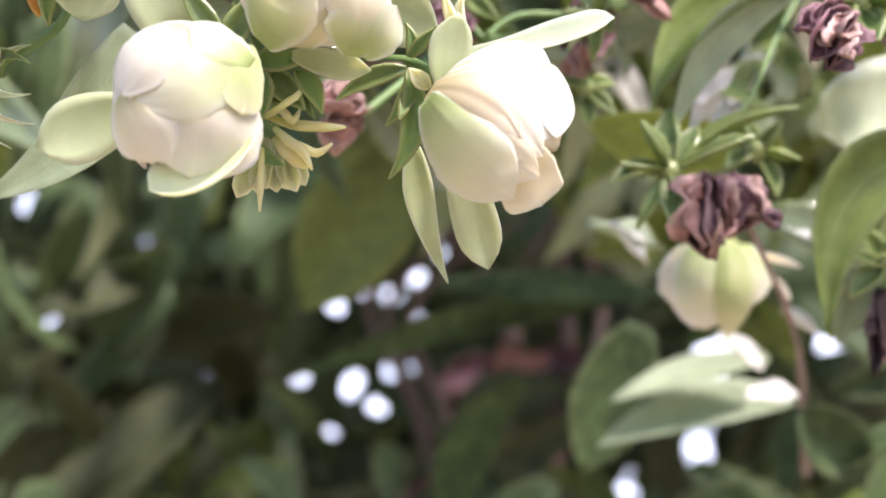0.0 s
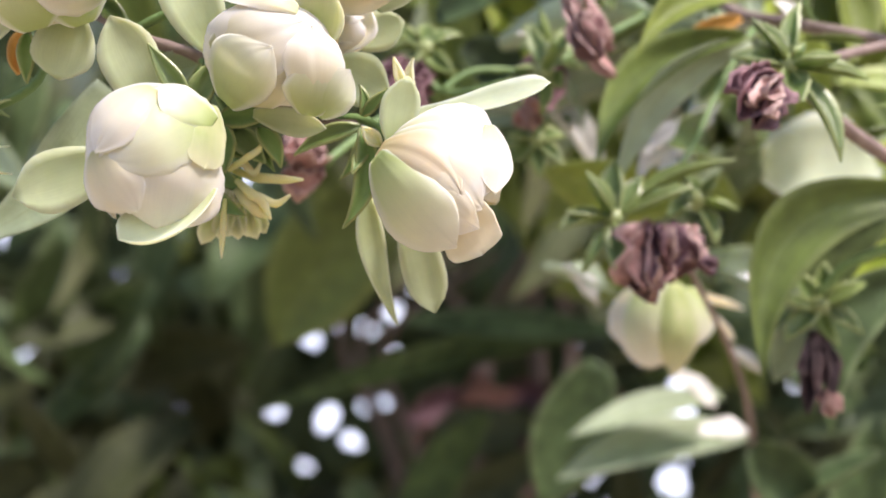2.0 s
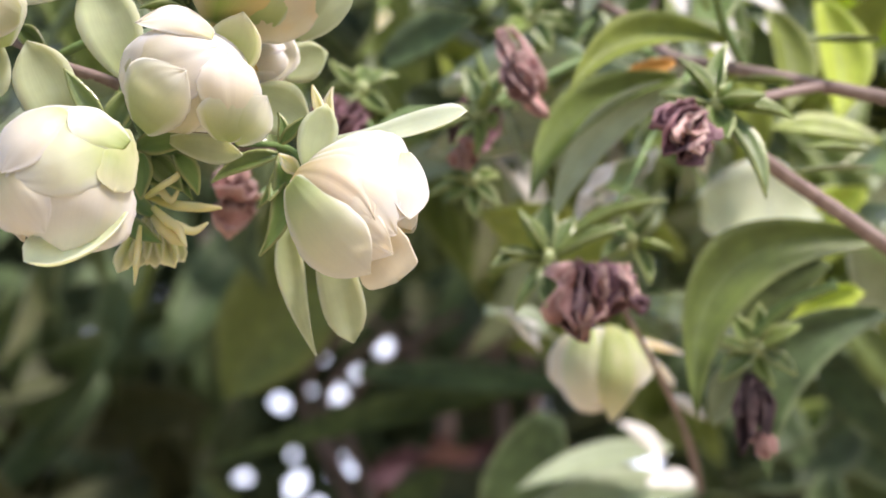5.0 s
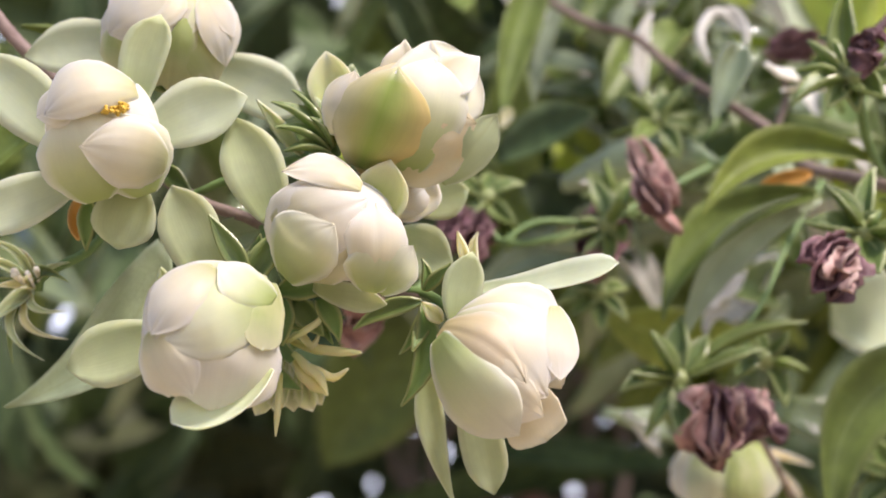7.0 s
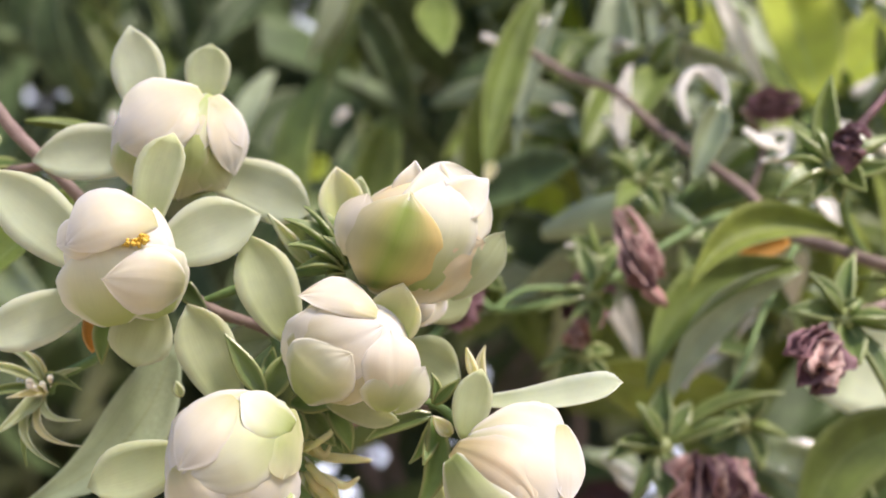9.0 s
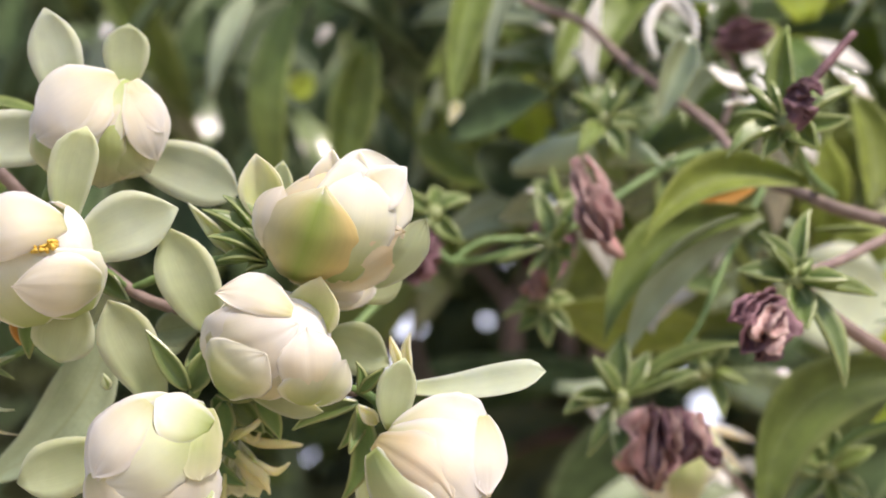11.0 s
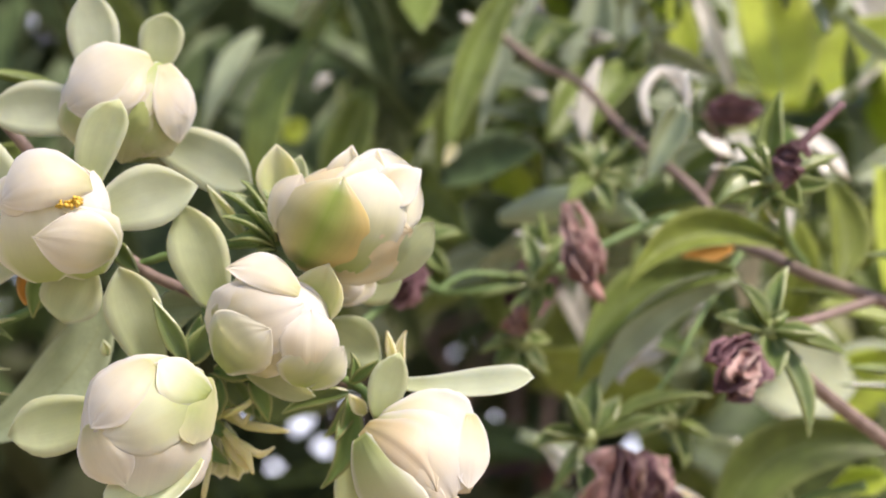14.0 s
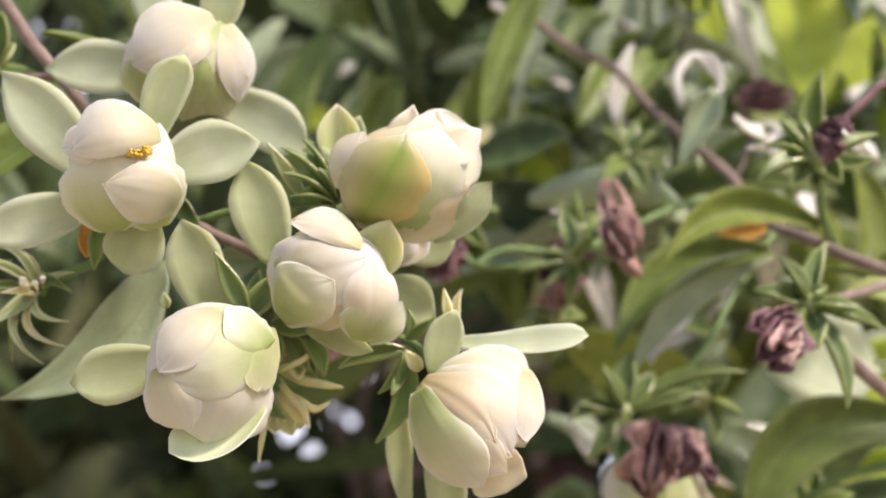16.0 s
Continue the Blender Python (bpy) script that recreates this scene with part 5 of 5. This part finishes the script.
stalk(shrub, [(-0.0007, 0.1787, 1.5819), (0.0020, 0.1780, 1.5737), (0.0183, 0.1787, 1.5770)], 0.0006, GREEN_STEM, "stalk")
stalk(shrub, [(0.0198, 0.1836, 1.5836), (0.0183, 0.1787, 1.5770)], 0.0006, GREEN_STEM, "stalk")
stalk(shrub, [(0.0300, 0.1912, 1.6031), (0.0285, 0.1885, 1.6001)], 0.0006, GREEN_STEM, "stalk")
withered("small withered dark bud on a green fruit", (0.0197, 0.1821, 1.5828), (0.0166, 0.1810, 1.5705), 0.00575, DARK_HUSK, 14, 6)
stalk(shrub, [(0.0478, 0.1871, 1.6143), (0.0519, 0.1909, 1.6088), (0.0491, 0.1923, 1.6001)], 0.0006, TWIG, "stalk")

# the greenish bud below the brown flower
P = flower("pale cream-green bud hanging beneath a withered flower", (0.03945, 0.21829, 1.54565), (0.04024, 0.21994, 1.53709), 0.00900, 0.00837, CREAM)
P["group"] = "cream buds on the shrub"
lap(P, (0.03627, 0.21741, 1.55263), (0.03466, 0.22006, 1.54133), 0.00963, CREAM, 0.05, 0.50, 2.4, side=0.00, dome=0.08, lip=0.05, seed=1)
lap(P, (0.04517, 0.21592, 1.55204), (0.04494, 0.21826, 1.54103), 0.00879, FLUSHED, 0.08, 0.50, 2.4, side=0.00, dome=0.08, lip=0.05, seed=2)
lap(P, (0.03831, 0.21687, 1.55343), (0.03791, 0.22013, 1.53817), 0.00837, FLUSHED, 0.24, 0.50, 2.2, side=0.06, dome=0.12, lip=0.08, seed=3)
lap(P, (0.04275, 0.21614, 1.55310), (0.04143, 0.21981, 1.53667), 0.00754, GREEN_CREAM, 0.36, 0.50, 2.0, side=-0.05, dome=0.14, lip=0.06, seed=4)
petal(P, (0.0454, 0.2186, 1.5520), (0.0559, 0.2197, 1.5489), 0.00425, UP, CREAM, cup=0.3, side=-0.05)
petal(P, (0.0479, 0.2195, 1.5494), (0.0539, 0.2217, 1.5434), 0.00425, UP, CREAM, cup=0.3, side=0.05)

# ---- foliage that fills the shrub ----
def leaves(name, label, count, seed, where, long, wide, aim, mat, spread=0.5, parent=None, clear=None, nu=5, nv=4, kind="stuff"):
    """count leaves in one mesh; where: ranges across, along and up the line of sight; aim: the way that tips hang, in the same frame."""
    r = random.Random(seed)
    bm = bmesh.new()
    done = 0
    tries = 0
    turn = TURN.to_3x3()
    while done < count and tries < count * 6:
        tries += 1
        x, y, z = (r.uniform(*w) for w in where)
        d = (Vector(aim) + Vector([r.uniform(-1, 1) * spread * 1.6 for _ in range(3)])).normalized()
        l, w = r.uniform(*long), r.uniform(*wide)
        if clear and not clear(x, y, z, d, l, w):
            continue
        up = (Vector((0, -1, 0.5)) + Vector([r.uniform(-1, 1) for _ in range(3)]) * 0.8).normalized()
        base = ahead(x, y, z)
        blade(bm, base, base + turn @ d * l * 0.009, w * 0.009, turn @ up, arch=r.uniform(-0.05, 0.15), cup=r.uniform(0.1, 0.4), full=r.uniform(0.4, 0.55),
              point=r.uniform(1.5, 2.0), side=r.uniform(-0.1, 0.1), nu=nu, nv=nv, thick=0.0004 * max(1, l / 6), seed=done)
        done += 1
    ob = part(name, bm, mat, parent)
    if not parent:
        tagged(ob, label, "foliage", kind=kind)
    return ob


GAPS = []
for place, r0 in (((-0.2974, 2.6061, 2.2342), 1.87), ((-0.2739, 2.6715, 2.0543), 1.87), ((-0.1752, 2.6002, 2.2502), 1.72), ((-0.1187, 2.5876, 2.2849), 1.72), ((-0.2013, 2.5729, 2.3253), 0.94), ((-0.2288, 2.5974, 2.2579), 1.01), ((-0.1122, 2.6220, 2.1905), 1.01),
                  ((-0.3769, 2.6609, 2.0836), 1.09), ((-0.1470, 2.6571, 2.0938), 1.17), ((0.0099, 2.6547, 2.1005), 1.01), ((0.1667, 2.6544, 2.1013), 1.09), ((0.4918, 2.7247, 1.9083), 2.34), ((-0.2712, 2.6450, 2.1273), 0.94), ((-0.3210, 2.7044, 1.9640), 0.94),
                  ((-0.7559, 2.4798, 2.5812), 1.87), ((-0.9570, 2.5167, 2.4798), 1.09), ((-0.0635, 2.5690, 2.3359), 1.79), ((0.3195, 2.7568, 1.8199), 1.72), ((0.1691, 2.6516, 2.1091), 1.01), ((-0.9735, 2.5206, 2.4689), 1.40),
                  ((-0.2556, 2.6616, 2.0815), 1.25), ((-0.1731, 2.6506, 2.1118), 1.01), ((-0.2156, 2.6850, 2.0173), 1.72), ((-0.1749, 2.6607, 2.0841), 1.40)):
    p = TURN.inverted() @ (Vector(place) - EYE) / 0.009
    GAPS.append((p.x / p.y, p.z / p.y, 0.8 * r0 / p.y))


def gap_free(x, y, z, d, l, w):
    """Whether a leaf leaves the gaps in the hedge open."""
    ax, az, bx, bz = x / y, z / y, (x + d.x * l) / (y + d.y * l), (z + d.z * l) / (y + d.y * l)
    for gx, gz, gr in GAPS:
        k = max(0.0, min(1.0, ((gx - ax) * (bx - ax) + (gz - az) * (bz - az)) / ((bx - ax) ** 2 + (bz - az) ** 2 + 1e-12)))
        if math.hypot(gx - ax - k * (bx - ax), gz - az - k * (bz - az)) < gr + 0.42 * w / y + max(0.0, 1.1 / y - 0.0045):
            return False
    return True


# leaves that stand in full sun, with nothing of the loose foliage before them
SUNNY = [Vector(p) for p in ((0.0580, 0.2891, 1.5477), (0.0641, 0.2895, 1.5415), (0.0432, 0.2992, 1.5463), (0.0712, 0.2127, 1.5735), (0.0805, 0.2539, 1.6709))]


def loose(count, seed, where, long, wide, aim, mats, spread=0.5):
    """Single leaves of the shrub, each one of its own."""
    r = random.Random(seed)
    turn = TURN.to_3x3()
    for i in range(count):
        x, y, z = (r.uniform(*w) for w in where)
        d = (Vector(aim) + Vector([r.uniform(-1, 1) * spread * 1.6 for _ in range(3)])).normalized()
        up = (Vector((0, -1, 0.5)) + Vector([r.uniform(-1, 1) for _ in range(3)]) * 0.8).normalized()
        l = r.uniform(*long)
        if y < 37 and z < 1.0 and x < 0.2 * y:
            continue
        if y > 32 and z < 2 and not gap_free(x, y, z, d, l, 2.0):
            continue
        base = ahead(x, y, z)
        mid = base + turn @ d * l * 0.0045
        if any(((mid - p) - to_sun * (mid - p).dot(to_sun)).length < l * 0.0045 + 0.006 and (mid - p).dot(to_sun) > 0 for p in SUNNY):
            continue
        if any(((mid - p) - (p - EYE).normalized() * (mid - p).dot((p - EYE).normalized())).length < l * 0.0045 + 0.004 and (mid - p).dot(p - EYE) < 0 for p in SUNNY[-3:]):
            continue
        petal(shrub, base, base + turn @ d * l * 0.009, r.uniform(*wide) * 0.009, turn @ up, r.choice(mats), "leaf", arch=r.uniform(-0.05, 0.18), cup=r.uniform(0.1, 0.5),
              full=r.uniform(0.4, 0.55), point=r.uniform(1.5, 2.0), side=r.uniform(-0.12, 0.12), nu=8, nv=4, seed=i, thick=0.0005)


# the hedge stands in shade; most of that is this very dark green
HEDGE = thin_leafy("hedge_leaf_with_painted_shade", (0.042, 0.066, 0.030), (0.050, 0.078, 0.034), (0.065, 0.10, 0.045), (0.8, 1.0, 0.4), 0.6, 0.2, 0.25, 10, 60, 0.3, vary=0.3)
OLIVE = thin_leafy("olive_leaf", (0.075, 0.09, 0.038), (0.095, 0.11, 0.045), (0.125, 0.135, 0.065), (0.8, 1.0, 0.4), 0.55, 0.25, 0.25, 12, 100, 0.3, vary=0.3)
loose(80, 11, ((1.0, 13.0), (25.0, 33.0), (-3.0, 2.5)), (3.0, 5.0), (0.9, 1.4), (0.1, -0.1, 0.1), (LEAF, SUN_LEAF, BRACT, GLOSS_LEAF, PALE_LEAF, PALE_LEAF), 0.8)
loose(30, 12, ((0.0, 14.0), (29.0, 36.0), (-3.5, 3.5)), (4.0, 6.0), (1.2, 1.8), (0.0, -0.1, -0.2), (LEAF, SUN_LEAF, LEAF, PALE_LEAF), 0.8)
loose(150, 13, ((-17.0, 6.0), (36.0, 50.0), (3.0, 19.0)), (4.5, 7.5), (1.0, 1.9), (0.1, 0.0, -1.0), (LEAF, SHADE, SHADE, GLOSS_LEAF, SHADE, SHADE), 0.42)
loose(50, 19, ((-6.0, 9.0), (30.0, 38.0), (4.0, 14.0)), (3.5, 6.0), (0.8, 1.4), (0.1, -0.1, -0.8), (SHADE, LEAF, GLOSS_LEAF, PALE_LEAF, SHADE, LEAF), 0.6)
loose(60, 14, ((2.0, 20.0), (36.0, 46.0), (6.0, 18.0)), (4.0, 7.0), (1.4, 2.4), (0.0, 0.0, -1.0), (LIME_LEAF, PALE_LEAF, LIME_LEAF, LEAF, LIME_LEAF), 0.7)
loose(60, 15, ((2.0, 8.5), (26.0, 31.0), (2.0, 8.0)), (2.6, 4.2), (0.7, 1.1), (0.0, -0.2, -0.3), (PALE_LEAF, GLOSS_LEAF, BRACT, PALE_LEAF, LEAF, BLEACHED_GLINT), 0.8)
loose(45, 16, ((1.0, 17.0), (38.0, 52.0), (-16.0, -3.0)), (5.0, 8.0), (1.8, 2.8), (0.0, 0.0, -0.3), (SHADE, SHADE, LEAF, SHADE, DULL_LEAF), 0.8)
loose(45, 18, ((5.0, 14.0), (28.0, 36.0), (4.0, 12.0)), (2.5, 4.5), (0.8, 1.5), (0.0, -0.1, -0.4), (SUN_LEAF, PALE_LEAF, PALE_LEAF, SUN_LEAF, LEAF, BLEACHED_GLINT), 0.8)
# tiny young leaves, the white ones painted in as sparkles
loose(75, 20, ((2.5, 13.0), (23.0, 30.0), (0.5, 9.0)), (0.9, 1.9), (0.28, 0.5), (0.1, -0.2, 0.3), (BRACT, GLOSS_LEAF, BRACT, PALE_LEAF, GLOSS_LEAF, LEAF, BLEACHED_GLINT), 1.0)
# bright and pale leaves, added to lighten the dark depth behind
leaves("foliage", "bright green leaves deep in the shrub, sunlight in their colour", 190, 26, ((3.0, 36.0), (52.0, 60.0), (-3.0, 24.0)), (5.0, 9.0), (2.0, 3.4), (0.1, 0.0, -0.6), SUN_LEAF, 0.8, clear=gap_free)
leaves("foliage", "pale grey-green leaves deep in the shrub", 190, 27, ((3.0, 34.0), (50.0, 57.0), (-3.0, 22.0)), (4.0, 7.0), (1.6, 2.8), (0.1, 0.0, -0.6), PALE_LEAF, 0.8, clear=gap_free)
leaves("foliage", "olive and green leaves of the lower shrub, in shade", 260, 21, ((-42.0, 40.0), (62.0, 110.0), (-34.0, -6.0)), (8.0, 13.0), (2.5, 4.2), (0.2, 0.0, 0.1), OLIVE, 0.9, clear=gap_free)
# light leaves here, dark ones below: dappled light made by leaf colour
leaves("foliage", "small green leaves of the lower shrub, lighter to imitate broken light", 300, 31, ((-44.0, 40.0), (58.0, 96.0), (-36.0, -17.0)), (4.0, 7.0), (1.5, 2.8), (0.2, 0.0, 0.1), LEAF, 0.9, clear=gap_free)
leaves("foliage", "small olive leaves of the lower shrub, shade in their colour", 330, 32, ((-44.0, 40.0), (56.0, 96.0), (-36.0, -13.0)), (4.0, 7.0), (1.5, 2.8), (0.2, 0.0, 0.1), SHADE, 0.9, clear=gap_free)
leaves("foliage", "dark green leaves of the shrub, shade in their colour", 420, 22, ((-50.0, 40.0), (60.0, 110.0), (-5.0, 40.0)), (8.0, 14.0), (2.5, 4.5), (0.1, 0.0, -0.7), SHADE, 0.6, clear=gap_free)
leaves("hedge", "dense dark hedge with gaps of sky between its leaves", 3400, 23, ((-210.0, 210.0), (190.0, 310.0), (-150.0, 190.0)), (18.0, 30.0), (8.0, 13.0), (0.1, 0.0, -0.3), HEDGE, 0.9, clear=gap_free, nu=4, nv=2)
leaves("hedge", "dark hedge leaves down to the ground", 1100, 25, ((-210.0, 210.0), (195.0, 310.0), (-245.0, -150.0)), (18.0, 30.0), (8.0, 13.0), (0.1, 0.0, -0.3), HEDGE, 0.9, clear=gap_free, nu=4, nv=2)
for i in range(9):
    r = random.Random(90 + i)
    at = Vector((-1.75 + 0.43 * i, 2.35 + r.uniform(-0.2, 0.2), 0))
    line = [at + Vector((r.uniform(-0.1, 0.1) * k, 0.16 * k, 0.75 * k - 0.05)) for k in range(6)]
    steps = [a.lerp(b, k / 6) for a, b in zip(line, line[1:]) for k in range(7)]
    seen = [TURN.inverted() @ (p - EYE) for p in steps]
    if all(math.hypot(p.x / p.y - gx, p.z / p.y - gz) > gr + 0.014 for p in seen if p.y > 0.3 for gx, gz, gr in GAPS):
        trunk = thing("hedge_trunk", "slender dark woody stem inside the hedge", "trunk", "stems of the hedge")
        stalk(trunk, line, [0.035, 0.03, 0.026, 0.02, 0.015, 0.008], TWIG, "stem")
        for k in (2, 3, 4):
            for way in (-1, 1):
                a = line[k]
                b = a + Vector((way * r.uniform(0.2, 0.4), r.uniform(-0.1, 0.2), r.uniform(0.25, 0.45)))
                mid = TURN.inverted() @ ((a + b) / 2 - EYE)
                tip = TURN.inverted() @ (b - EYE)
                if all(math.hypot(q.x / q.y - gx, q.z / q.y - gz) > gr + 0.03 for q in (mid, tip) for gx, gz, gr in GAPS):
                    stalk(trunk, [a, (a + b) / 2 + Vector((0, 0, 0.03)), b], [0.013, 0.009, 0.004], TWIG, "limb")
# out of view, added only to keep the sun off the hedge
leaves("canopy", "unseen leaf layer overhead, added to shade the hedge", 1500, 24, ((-220.0, 220.0), (130.0, 300.0), (125.0, 175.0)), (20.0, 30.0), (9.0, 14.0), (0.0, 0.0, -0.4), HEDGE, 0.9, nu=4, nv=2)
r = random.Random(77)
small = bmesh.new()
for gx, gz, gr in GAPS:
    for k in range(240):
        y = r.uniform(215, 295)
        x, z = (gx * y + r.gauss(0, 7), gz * y + r.gauss(0, 7))
        d = Vector((r.uniform(-1, 1), r.uniform(-0.4, 0.4), r.uniform(-1, 1))).normalized()
        l, w = r.uniform(3, 7), r.uniform(1.6, 3)
        if gap_free(x, y, z, d, l, w):
            p = ahead(x, y, z)
            blade(small, p, p + TURN.to_3x3() @ d * l * 0.009, w * 0.009, FACE, cup=0.3, nu=3, nv=2, thick=0.001)
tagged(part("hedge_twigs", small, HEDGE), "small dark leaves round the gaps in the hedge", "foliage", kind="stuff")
loose(16, 17, ((-34.0, -4.0), (76.0, 98.0), (-26.0, -14.0)), (5.0, 8.0), (2.0, 3.0), (0.2, 0.0, 0.2), (SHADE, OLIVE, DULL_LEAF, OLIVE), 0.9)
dead = thing("dead_leaves", "cluster of reddish-brown dead leaves in the shade", "leaves")
for i in range(22):
    r = random.Random(300 + i)
    p = Vector((0.0229, 0.6489, 1.6119)) + Vector((r.gauss(0, 0.018), r.gauss(0, 0.02), r.gauss(0, 0.022)))
    petal(dead, p, p + Vector((r.uniform(-1, 1), r.uniform(-0.4, 0.4), r.uniform(-1, 0.6))) * 0.035, r.uniform(0.010, 0.018), FACE, (HUSK, DARK_HUSK)[i % 2], "leaf", cup=0.4, full=0.5, point=1.8, wave=0.1, curl=0.2)
# bare reddish stems in the shade
woods = thing("bare_stems", "reddish-brown bare stems in the shade of the shrub", "branch")
for i in range(9):
    r = random.Random(50 + i)
    x0 = 1.0 + r.uniform(-5, 6)
    p = ahead(x0, 80 + i, -44)
    stalk(woods, [Vector((p.x, p.y + 0.05, -0.02)), Vector((p.x + 0.02, p.y + 0.03, 0.7)), ahead(x0 + r.uniform(-2, 2), 78 + i, -40), ahead(x0, 78 + i, -18), ahead(x0 + r.uniform(-4, 4), 80 + i, -8), ahead(x0 + r.uniform(-8, 8), 82, -2)], [0.008, 0.006, 0.004, 0.0035, 0.003, 0.002], TWIG)

# ---- bright hazy sky far behind the hedge ----
haze, nt, b = material("hazy_sky", 1.0, 0.0)
coords = nt.nodes.new("ShaderNodeTexCoord")
cloud = node(nt, "ShaderNodeTexNoise", Scale=0.05, Detail=4.0)
nt.links.new(coords.outputs["Object"], cloud.inputs["Vector"])
glow = nt.nodes.new("ShaderNodeEmission")
nt.links.new(ramp(nt, cloud.outputs["Fac"], [(0.3, (0.66, 0.78, 1.0)), (0.7, (0.86, 0.92, 1.0))]), glow.inputs["Color"])
glow.inputs["Strength"].default_value = 1.7
nt.links.new(glow.outputs[0], nt.nodes["Material Output"].inputs["Surface"])
bm = bmesh.new()
for x, z in ((-90, -2), (90, -2), (90, 80), (-90, 80)):
    bm.verts.new((x, 90, z))
bm.faces.new(bm.verts[:])
tagged(part("backdrop", bm, haze), "bright hazy sky far behind the hedge", "sky", kind="structure")
